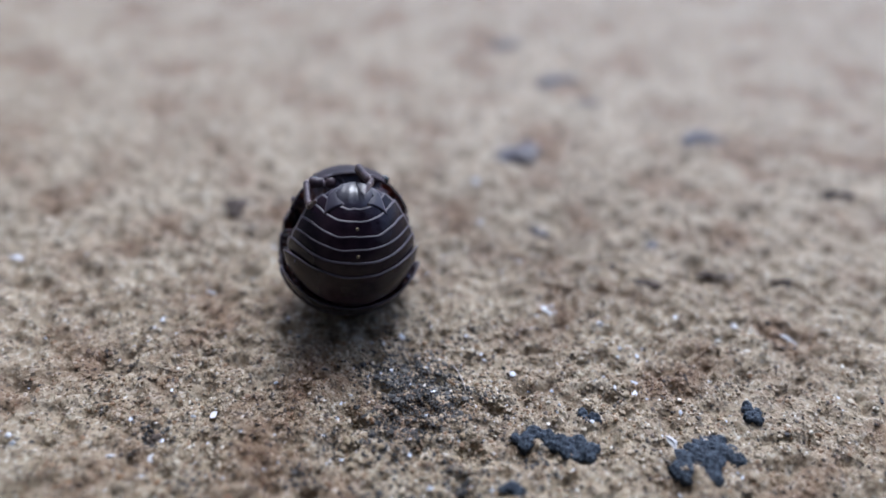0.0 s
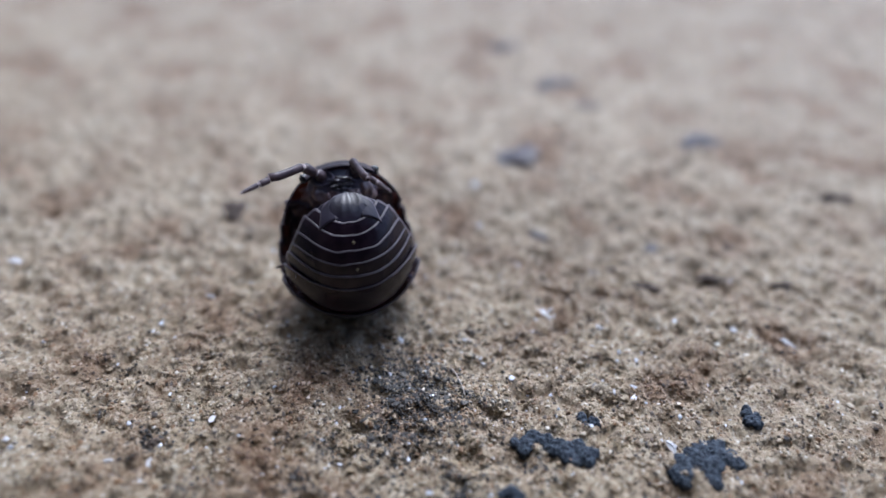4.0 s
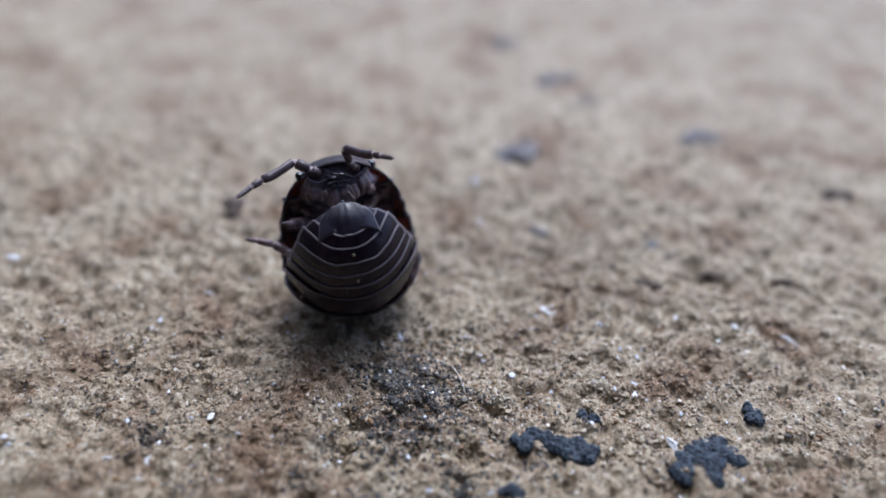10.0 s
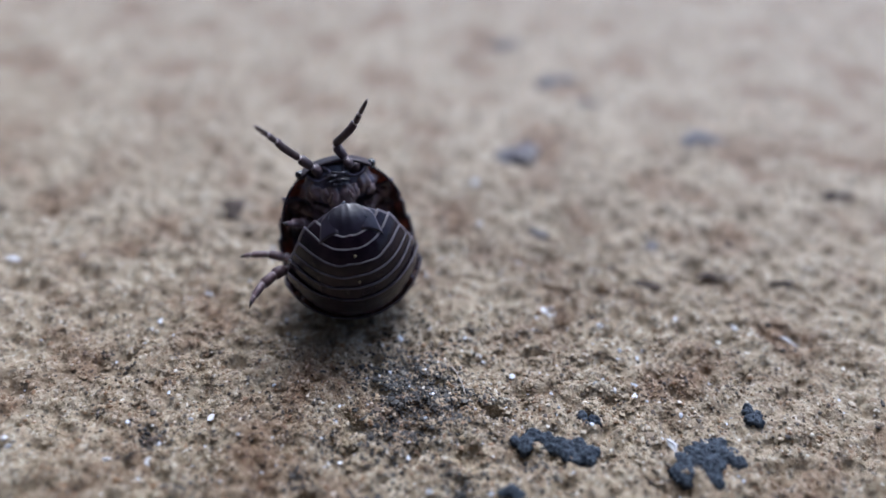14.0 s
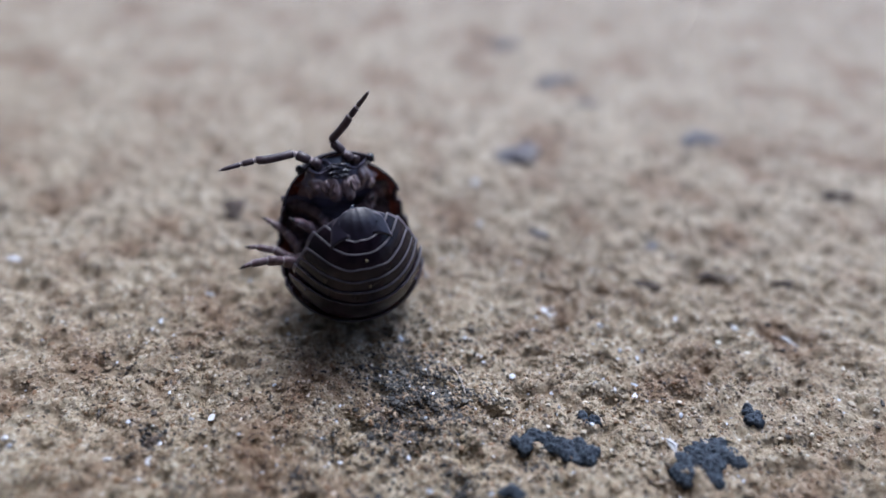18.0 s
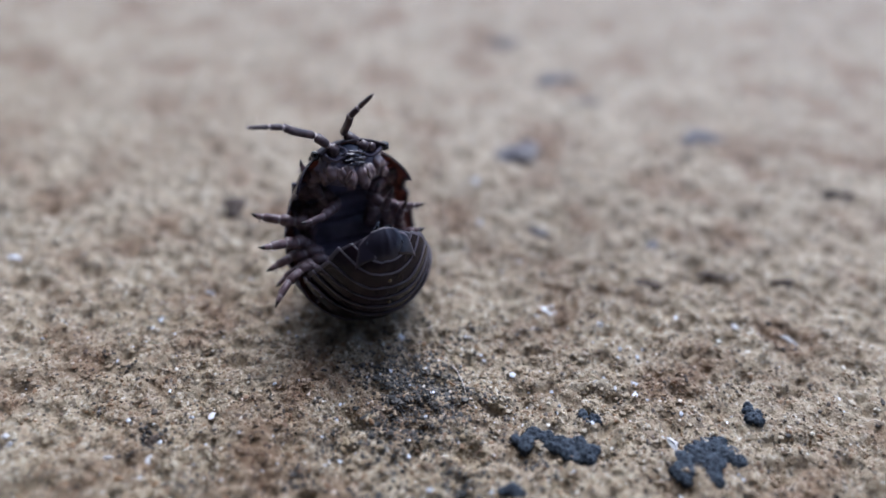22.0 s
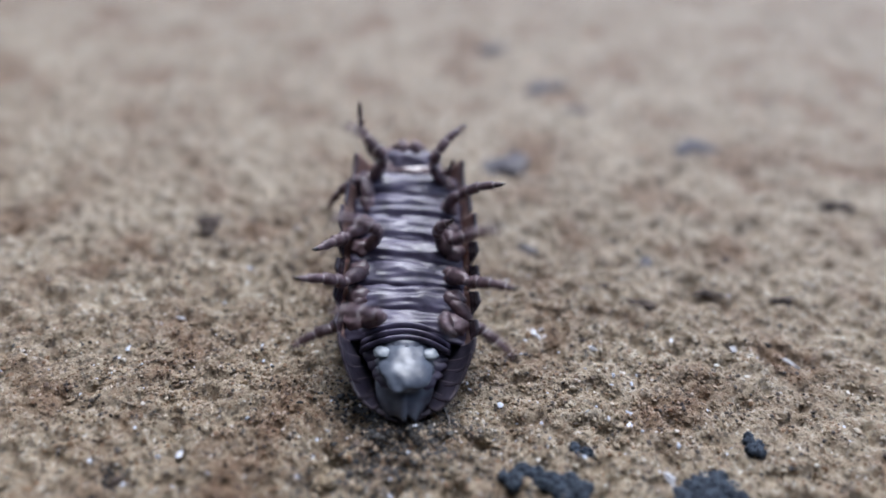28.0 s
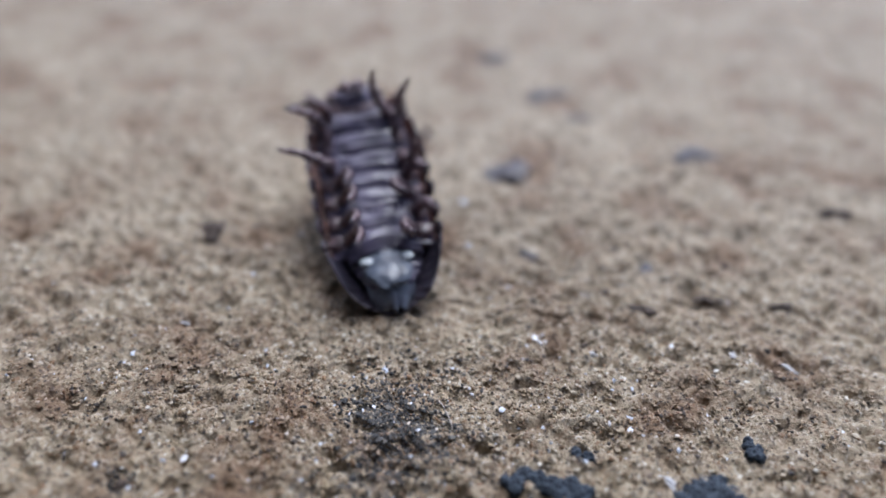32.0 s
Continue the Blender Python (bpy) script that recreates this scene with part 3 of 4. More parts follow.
def make_leg_piece(kind, side):
    """The folded upper piece, or the lower piece with its three joints, bristles and dark claw."""
    bm = bmesh.new()
    if kind == "leg_upper":
        tube(bm, [(0, 0.12, 0), (0.08, 0.19, 0), (0.3, 0.235, 0.02), (0.6, 0.23, 0.03), (0.92, 0.19, 0.03), (1.0, 0.13, 0), (1.08, 0.13, 0), (1.15, 0.14, 0)], sides=10, slots=[1, 0, 0, 0, 0, 1, 1])
    else:
        tube(bm, [(0, 0.12, 0), (0.05, 0.15, 0), (0.10, 0.20, 0), (0.40, 0.215, 0), (0.46, 0.15, 0), (0.50, 0.14, 0), (0.55, 0.17, 0), (0.95, 0.185, 0.02), (1.0, 0.13, 0.02),
                  (1.05, 0.12, 0.02), (1.10, 0.14, 0.02), (1.52, 0.135, 0.03), (1.58, 0.095, 0.03), (1.62, 0.085, 0.03), (1.66, 0.095, 0.03), (1.84, 0.07, 0.04), (1.90, 0.045, 0.05), (2.0, 0.012, 0.09)],
             sides=10, slots=[1, 0, 0, 0, 1, 1, 0, 0, 1, 1, 0, 0, 1, 1, 0, 2, 2])
        rng = random.Random(5)
        for k in range(34):                     # short bristles along the inner edge
            z, a = rng.uniform(0.15, 1.75), rng.uniform(-0.9, 0.9)
            r = 0.19 - 0.055 * z
            foot, out = Vector((-r * math.cos(a), 0.8 * r * math.sin(a), z)), Vector((-math.cos(a), math.sin(a), 0.8)) * rng.uniform(0.06, 0.13)
            ring = [bm.verts.new(foot + Vector((0, 0.012 * math.cos(q), 0.012 * math.sin(q)))) for q in (0, 2.1, 4.2)]
            tip = bm.verts.new(foot + out)
            for q in range(3):
                bm.faces.new((ring[q], ring[(q + 1) % 3], tip)).material_index = 1
    bmesh.ops.scale(bm, vec=(1.42, 1.42, LEG_UPPER / 1.15), verts=bm.verts)
    top = max(v.co.z for v in bm.verts)
    for v in bm.verts:                          # a slight bow, outwards at the knee
        v.co.y += side * (0.24 if kind == "leg_lower" else 0.10) * 4 * (v.co.z / top) * (1 - v.co.z / top)
    return bm


def make_feeler_piece(n):
    bm = bmesh.new()
    if n == 0:
        tube(bm, [(0, 0.14, 0), (0.05, 0.19, 0), (0.34, 0.20, 0), (0.39, 0.12, 0), (0.45, 0.115, 0), (0.50, 0.15, 0), (0.70, 0.175, 0), (1.02, 0.19, 0), (1.07, 0.11, 0), (1.2, 0.10, 0)], sides=10, slots=[0, 0, 0, 1, 1, 0, 0, 0, 1])
    elif n == 1:
        tube(bm, [(0, 0.09, 0), (0.05, 0.13, 0), (0.12, 0.145, 0), (0.6, 0.14, 0.03), (1.2, 0.145, 0.04), (1.50, 0.145, 0), (1.55, 0.085, 0), (1.65, 0.075, 0)], sides=10, slots=[1, 0, 0, 0, 0, 0, 1])
    else:
        tube(bm, [(0, 0.07, 0), (0.04, 0.10, 0), (0.10, 0.11, 0), (0.48, 0.105, 0), (0.52, 0.065, 0), (0.58, 0.06, 0), (0.62, 0.09, 0), (1.15, 0.07, 0.02), (1.34, 0.04, 0.02), (1.45, 0.01, 0.02)], sides=10, slots=[1, 0, 0, 1, 1, 0, 0, 0, 1])
    bmesh.ops.scale(bm, vec=(1.25, 1.25, 1.0), verts=bm.verts)
    return bm


def gill(side, width, length, height, seed, slope=0.0):
    """One gill plate: a thin rounded shingle beside the midline, a little raised at its rear edge."""
    bm = bmesh.new()

    def point(u, v, dep):
        corner = 1 - 0.55 * u ** 3 * v + 0.10 * math.sin(7 * u + seed) * v
        x = side * (-0.06 + width * u * (1 - 0.34 * v * v))
        y = 0.42 - length * v * corner + 0.10 * u
        wave = 0.045 * noise.noise(Vector((3 * u, 3 * v, seed * 1.7))) + 0.025 * noise.noise(Vector((9 * u, 7 * v, seed * 2.3)))
        return (x, y, height - 0.42 * u ** 2 + 0.07 * v - 0.10 * v ** 4 - slope * v + wave - dep)
    grid_shell(bm, point, 14, 12, 0.07)
    if side < 0:
        bmesh.ops.reverse_faces(bm, faces=bm.faces)
    return bm


def tail_limb_point(side, u, v, depth):
    """A short rounded plate beside the tail plate."""
    lam = radians(9 + 17 * u - 4 * u * v) * side
    d = radians(-9 + 17 * v - 5 * u * u - 3.5 * (2 * u - 1) ** 4 * v)
    r = BALL + 0.015 - depth - 0.03 * (2 * u - 1) ** 2
    rho = r * math.cos(lam) ** 0.92
    return (SIDE * 0.95 * math.sin(lam), -rho * math.sin(d), -rho * math.cos(d))


def make_bug():
    bug = new("pill_bug")
    tagged(bug, "dark grey-brown pill bug with pale-rimmed armour plates, lying on its back", "pill bug")
    plates, limbs = [], {}
    for i in range(SEGMENTS):
        bm = bmesh.new()
        rows = 9
        body = 1 - 1.15 / (EDGES[i + 1] - EDGES[i] + 4)

        def v_of(v):                            # a narrow last row for the pale rim
            last = (rows - 1) / rows
            return v * body / last if v <= last + 1e-6 else body + (v - last) * rows * (1 - body)
        grid_shell(bm, lambda u, v, dep: plate_point(i, u, v_of(v), dep), 36, rows, 0.09,
                   lambda a, b: 1 if (b == rows - 1 or a in (0, 35)) and i > 0 else 0, lambda a, b: 1 if b in (0, rows - 1) and i > 7 or a in (0, 35) and i > 0 else 3 if 3 < i < 8 and not 2 < a < 33 else 2)
        name = "head" if i == 0 else "tail_plate" if i == SEGMENTS - 1 else "back_plate"
        plate = part(name, bm, [(CROWN, SHELL, TAIL)[(i > 0) + (i == SEGMENTS - 1)], RIM, INSIDE if i < 8 else HIND, LOBE], bug)
        plates.append(plate)
        if i == 0:
            bm = bmesh.new()
            blob(bm, (0, 0.06, -2.12), (1.55, 0.80, 0.84), 0.16, 3.0, 4)
            part("face", bm, FACE, plate)
            for s in (-1, 1):
                bm = bmesh.new()
                blob(bm, (s * 1.50, 0.46, -2.66), (0.20, 0.22, 0.20), 0.15, 1.0, 3)
                for k in range(9):              # the single facets of the eye
                    q = 2.4 * k
                    blob(bm, (s * (1.56 + 0.05 * math.cos(q)), 0.52 + 0.13 * math.sin(q), -2.62 + 0.13 * math.cos(q * 1.7)), (0.055, 0.055, 0.055), 0, 0, 1)
                part("eye", bm, EYE, plate)
                bm = bmesh.new()                # an angular cup in which the antenna turns
                rings = [[(s * (0.74 + r * math.cos(q) * (1.0 + 0.18 * math.cos(2 * q))), y + 0.05 * math.sin(3 * q), -2.58 + 0.8 * r * math.sin(q)) for q in [2 * math.pi * k / 14 for k in range(14)]]
                         for r, y in ((0.50, 0.45), (0.47, 0.82), (0.42, 0.90), (0.33, 0.86), (0.26, 0.66))]
                loops = [[bm.verts.new(c) for c in ring] for ring in rings]
                for n, (p, q) in enumerate(zip(loops, loops[1:])):
                    for k in range(14):
                        bm.faces.new((p[k], p[(k + 1) % 14], q[(k + 1) % 14], q[k])).material_index = 1 if n == 1 else 0
                bm.faces.new(loops[-1])
                bmesh.ops.recalc_face_normals(bm, faces=bm.faces)
                part("antenna_socket", bm, [FACE, RIM], plate)
                bm = bmesh.new()                # a short block that carries the antenna
                for v in bmesh.ops.create_cube(bm, size=0.46)["verts"]:
                    v.co = Matrix.Rotation(radians(s * -24), 3, "Y") @ (v.co * (1.0 if v.co.y < 0 else 0.85)) + Vector((s * 0.80, 0.78, -2.66))
                bmesh.ops.bevel(bm, geom=bm.edges[:], offset=0.07, segments=2, affect="EDGES")
                part("antenna_block", bm, FEELER_SKIN, plate)
                for x, y, z, w, tall in ((0.98, 0.50, -1.98, 0.36, 1.15), (1.22, 0.26, -1.72, 0.30, 1.0), (0.62, 0.66, -1.72, 0.24, 1.5)):
                    bm = bmesh.new()
                    blob(bm, (s * x, y, z), (w * 0.85, w * 0.8, w * tall), 0.5, x * 9 + s, 3)
                    part("mandible", bm, MOUTH, plate)
                bm = bmesh.new()                # the two long plates that close the mouth, side by side
                blob(bm, (s * 0.31, 0.52, -1.62), (0.33, 0.44, 0.60), 0.22, 7.0 + s, 4)
                part("mouth_plate", bm, MOUTH, plate)
                bm = bmesh.new()
                tube(bm, [(0, 0.09, 0), (0.06, 0.11, 0), (0.30, 0.10, 0), (0.34, 0.06, 0), (0.38, 0.075, 0), (0.60, 0.06, 0.02), (0.68, 0.02, 0.03)], slots=[1, 0, 0, 1, 0, 0])
                palp = part("palp", bm, [MOUTH, JOINT], plate)
                palp.matrix_local = aim(Vector((s * 0.50, 0.70, -1.35)) * MM, (s * -0.25, 0.75, -0.55), (0, 0, 1))
                for n, kind in enumerate(("antenna_base", "antenna_shaft", "antenna_flagellum")):
                    limbs[("feeler", s, n)] = part(kind, make_feeler_piece(n), [FEELER_SKIN, RING], plate)
            bm = bmesh.new()
            blob(bm, (0, -0.42, -2.0), (1.75, 0.62, 0.5), 0.25, 5.0, 4)
            part("neck", bm, MOUTH, plate)
            bm = bmesh.new()                    # the smooth shield between the antennae
            grid_shell(bm, lambda u, v, dep: ((0.62 - 0.22 * v) * (2 * u - 1), 0.80 + 0.10 * v - 0.10 * (2 * u - 1) ** 2 - dep, -2.92 + 0.46 * v + 0.05 * (2 * u - 1) ** 2), 12, 6, 0.1)
            bmesh.ops.recalc_face_normals(bm, faces=bm.faces)
            part("face_shield", bm, SHIELD, plate, "smooth blue-grey shield")
            for z, w, h in ((-2.42, 0.46, 0.15), (-2.20, 0.52, 0.11), (-2.02, 0.36, 0.10)):
                bm = bmesh.new()
                blob(bm, (0, 0.88, z), (w, 0.14, h), 0.5, z, 4)
                part("face_ridge", bm, GLOSS, plate)
        elif i < 8:
            bm = bmesh.new()
            half = 0.68

            def belly(u, v, dep):
                a, b = 2 * u - 1, 2 * v - 1
                wrinkle = 0.11 * noise.noise(Vector((2.4 * a, 2.6 * b, i * 7.3))) + 0.03 * noise.noise(Vector((5 * a, 9 * b, i * 3.1)))
                ridge = 0.17 * (1 - b * b) - 0.08 + 0.022 * math.cos(9 * b + 2.2 * a * a + i) - 0.20 * a * a
                return (2.42 * a, -half * b - 0.12 * a * a, -BELLY_AT + ridge + wrinkle - dep)
            grid_shell(bm, belly, 24, 16, 0.12)
            part("belly_plate", bm, BELLY, plate)
            for s in (-1, 1):
                bm = bmesh.new()
                blob(bm, (s * (1.98 if i > 3 else 1.85), 0.02, -BELLY_AT - 0.12), (0.52 if i > 3 else 0.38, 0.48, 0.28), 0.35, i + 3 * s, 3)
                part("leg_socket", bm, LEG, plate)
                for kind in ("leg_upper", "leg_lower"):
                    limbs[(kind, s, i)] = part(kind, make_leg_piece(kind, s), [LEG, JOINT, CLAW], plate)
        elif i < 13:
            k = i - 8
            bm = bmesh.new()
            blob(bm, (0, -0.05, -2.30), (1.95 - 0.20 * k, 0.55, 0.30), 0.2, i, 3)
            part("belly_plate", bm, BELLY, plate)
            bm = bmesh.new()
            spot = plate_point(i, 0.5, 0.62, -0.012)
            blob(bm, spot, (0.07, 0.07, 0.07), 0.4, i, 2)
            if k in (1, 3):
                part("pale_spot", bm, SPOT, plate, "small yellowish spot")
            else:
                bm.free()
            if k == 2:
                bm = bmesh.new()                # the soft pale cover over the gills
                blob(bm, (0, -0.42, -1.82), (1.0, 1.25, 0.30), 0.16, 4.0, 5)
                part("gill_cover", bm, COVER, plate, "pale blue-grey gill cover")
            if k == 0:
                for n in range(3):              # narrow arched folds in front of the gills
                    bm = bmesh.new()
                    grid_shell(bm, lambda u, v, dep: (1.75 * (2 * u - 1), 0.78 - 0.30 * n - 0.26 * v - 0.42 * (2 * u - 1) ** 2, -1.50 + 0.13 * math.sin(3.1 * v) - 0.34 * (2 * u - 1) ** 2 - 0.02 * n - dep), 20, 6, 0.1)
                    part("belly_fold", bm, BELLY, plate)
            for s in (-1, 1):
                part("gill_plate", gill(s, 1.42 - 0.05 * k, 1.05, -1.56 - 0.05 * k, i), PLEOPOD, plate)
                if k == 1:
                    bm = bmesh.new()
                    blob(bm, (s * (0.98 - 0.03 * k), -0.30, -1.60), (0.31, 0.26, 0.06), 0.35, s + k, 3)
                    part("lung_patch", bm, WHITE_LUNG, plate)
        else:
            for s in (-1, 1):                   # the tail limbs fill the corners beside the tail plate, seen from both sides
                bm = bmesh.new()
                grid_shell(bm, lambda u, v, dep: tail_limb_point(s, u, v, dep), 8, 8, 0.16, lambda a, b: 1 if b == 7 or a in (0, 7) else 0, lambda a, b: 1 if b == 7 or a in (0, 7) else 0)
                part("tail_limb", bm, [TAIL, RIM], plate)
                part("gill_plate", gill(s, 1.18, 1.22, -1.82, 40 + s, 0.95), PLEOPOD, plate)
    return bug, plates, limbs


bug, plates, limbs = make_bug()

# seconds, x, y, yaw, pitch, roll, how far the tail half and the head half are unrolled
BODY = [
    (0, 0.07, -0.45, 13.05, -3.53, 4.9, 0.0, 0.0),
    (2.5, 0.15, -0.47, 12.95, -3.27, 4.03, 0.0, 0.0),
    (3.5, 0.07, -0.44, 14.97, 0.73, 0.09, 0.0, 0.07),
    (5.5, 0.07, -0.55, 16.08, 10.24, -4.77, 0.0, 0.11),
    (9, 0.12, -0.53, 15.22, 12.47, -4.83, 0.0, 0.13),
    (14, 0.13, -0.53, 15.99, 12.19, -4.44, 0.0, 0.15),
    (16.5, 0.15, -0.56, 20.41, 10.92, -1.89, 0.04, 0.19),
    (19, 0.17, -0.65, 21.8, 7.4, -1.02, 0.08, 0.2),
    (20, 0.22, -0.69, 23.55, 11.01, 0.53, 0.08, 0.22),
    (21, 0.45, -0.58, 27.92, 12.0, 3.7, 0.15, 0.27),
    (22, 0.6, -0.62, 26.53, 26.84, 3.26, 0.05, 0.31),
    (23, 0.58, 0.44, 17.87, -11.13, 0.5, 0.48, 0.47),
    (24, 0.82, 0.24, 19.26, -6.09, -4.13, 0.52, 0.58),
    (24.5, 0.62, 0.22, 17.46, -5.22, 3.3, 0.6, 0.65),
    (25, 0.18, 1.95, 16.81, -2.68, -0.17, 0.84, 0.85),
    (25.5, -0.01, 1.19, 13.44, -4.5, -0.19, 0.94, 0.91),
    (27.5, -0.78, -0.56, 1.03, 0.65, -22.01, 1.0, 1.0),
    (28, 3.5, 0.54, 3.6, 0.8, 4.5, 1.0, 1.0),
    (28.5, 4.19, 0.57, 7.54, 0.44, 11.77, 1.0, 1.0),
    (29, 3.09, 1.53, 20.89, 6.5, 27.01, 1.03, 0.95),
    (29.5, 0.77, 1.63, 20.37, 9.03, 31.45, 1.04, 0.91),
    (30, -0.27, 1.55, 18.98, 9.54, 31.43, 1.05, 0.88),
    (30.1, -2.9, 1.25, 11.5, 7.6, 8.0, 1.04, 0.945),
    (30.2, -5.9, 0.8, 4.2, 5.6, -17.0, 1.03, 0.955),
    (30.5, -6.2, 0.71, 2.49, 5.33, -20.0, 1.03, 0.96),
    (31, -0.98, 3.96, 7.93, 12.03, -34.21, 1.02, 0.87),
    (31.5, 2.92, 7.07, 21.49, 3.62, 7.65, 0.97, 0.93),
    (32, 1.02, 6.36, 12.87, 4.58, -5.14, 0.95, 0.9),
]


FEELER_ROWS = {
    -1: [
        (0, -88, 0, 0, 31, 11, -18),
        (2.5, -86, -8, 2, 31, 11, -18),
        (3, -52, -41, -54, 30, -32, 21),
        (3.5, -45, -29, -58, 16, -48, 15),
        (5.5, -89, -23, -85, 5, -69, 17),
        (6, -89, -48, -86, -32, -83, -37),
        (7, -89, -37, -85, -1, -48, 13),
        (8, -89, -35, -84, 17, -62, 21),
        (9, -88, -33, -70, 14, -52, 15),
        (10, -88, -35, -61, 18, -50, 19),
        (11, -88, -37, -51, 16, -30, 25),
        (12, -88, -30, -85, 16, -82, 29),
        (12.5, -88, -30, -42, -8, -32, -2),
        (13, -88, -20, -85, 6, -83, 14),
        (13.5, -87, -31, -85, -17, -73, -12),
        (14, -59, -40, -29, -26, -29, -26),
        (14.5, -87, -41, -39, -29, -41, -32),
        (16.5, -88, -34, -58, -1, -89, 5),
        (17, -88, -34, -92, 3, -88, 3),
        (18, -87, -33, -89, 1, -90, 5),
        (19, -86, -31, -86, -20, -84, -20),
        (19.5, -89, -30, -38, 14, -34, 18),
        (20, -63, -32, -51, 8, -35, 27),
        (20.5, -89, -36, -96, -9, -94, -6),
        (21, -55, -20, -67, 26, -116, 43),
        (21.5, -61, -24, -63, -5, -95, -13),
        (22, -77, -40, -57, -10, -78, -5),
        (23, -32, 36, -80, 33, -71, 48),
        (24, -52, 54, -82, 38, -106, 57),
        (24.5, -101, 25, -123, 53, -144, 52),
        (25, -143, 34, -103, 43, -96, 41),
        (27.5, -145, 40, -238, 52, -216, 68),
        (28, -83, 6, -70, 70, -387, 73),
        (28.5, -206, 60, -96, 48, -459, 57),
        (29, -176, 60, -109, 60, -490, 51),
        (29.5, -240, 5, -122, 73, -455, 63),
        (30, -265, 22, -128, 63, -476, 55),
        (30.5, -193, 31, -264, 37, -616, 51),
        (31, -231, 81, -300, 71, -700, 71),
        (31.5, -167, 29, -428, 44, -770, 58),
        (32, -134, 26, -472, 49, -837, 22),
    ],
    1: [
        (0, -29, -36, 14, 17, -18, 9),
        (2.5, -28, -46, 14, 17, -18, 9),
        (3.5, -8, -21, 14, 29, 15, 28),
        (5.5, -9, -45, 35, 12, 51, -1),
        (6, -20, -58, 44, -15, 31, -23),
        (7, -40, -68, 48, -3, 38, -17),
        (8, -30, -46, 50, -5, 43, -13),
        (9, -23, -55, 45, 5, 41, -6),
        (10, -13, -48, 40, 15, 26, 8),
        (11, -17, -47, 35, 8, 32, 0),
        (12, -29, -41, 45, 3, 43, 0),
        (12.5, -40, -47, 37, -6, 31, -11),
        (13, -48, -49, 47, -18, 27, -21),
        (13.5, -66, -59, 30, -17, 14, -19),
        (14, -87, -63, 38, -24, 25, -31),
        (14.5, -85, -63, 10, -30, 10, -26),
        (16.5, -82, -56, 6, -40, 3, -30),
        (17, -83, -53, 21, -23, 22, -45),
        (18, -82, -52, 31, -20, 34, -25),
        (19, -74, -57, 37, -24, 16, -21),
        (19.5, -83, -50, 10, -21, 6, -26),
        (20, -88, -44, -5, -36, -10, -23),
        (20.5, -86, -46, -7, -32, -11, -37),
        (21, -65, -33, 10, -48, -16, -26),
        (21.5, -90, -46, -2, -33, -1, -35),
        (22, -97, -39, -1, -11, 32, -20),
        (23, -44, 41, 2, 60, 16, 59),
        (24, -55, 51, 26, 6, 17, 26),
        (24.5, -79, 17, -7, 57, 7, 56),
        (25, -131, 37, -142, 76, -149, 72),
        (27.5, -184, 38, -212, 54, -229, 51),
        (28, -228, -26, -216, 61, -190, 69),
        (28.5, -236, -14, -181, 79, -310, 46),
        (29, -223, -8, -29, 59, -423, 74),
        (29.5, -182, 27, -83, 68, -441, 79),
        (30, -166, 67, -132, 61, -515, 74),
        (30.5, -130, -2, -277, -4, -621, 18),
        (31, -202, 41, -256, 67, -618, 67),
        (31.5, -268, 23, -162, 75, -507, 81),
        (32, -163, 49, -136, 66, -529, 70),
    ],
}
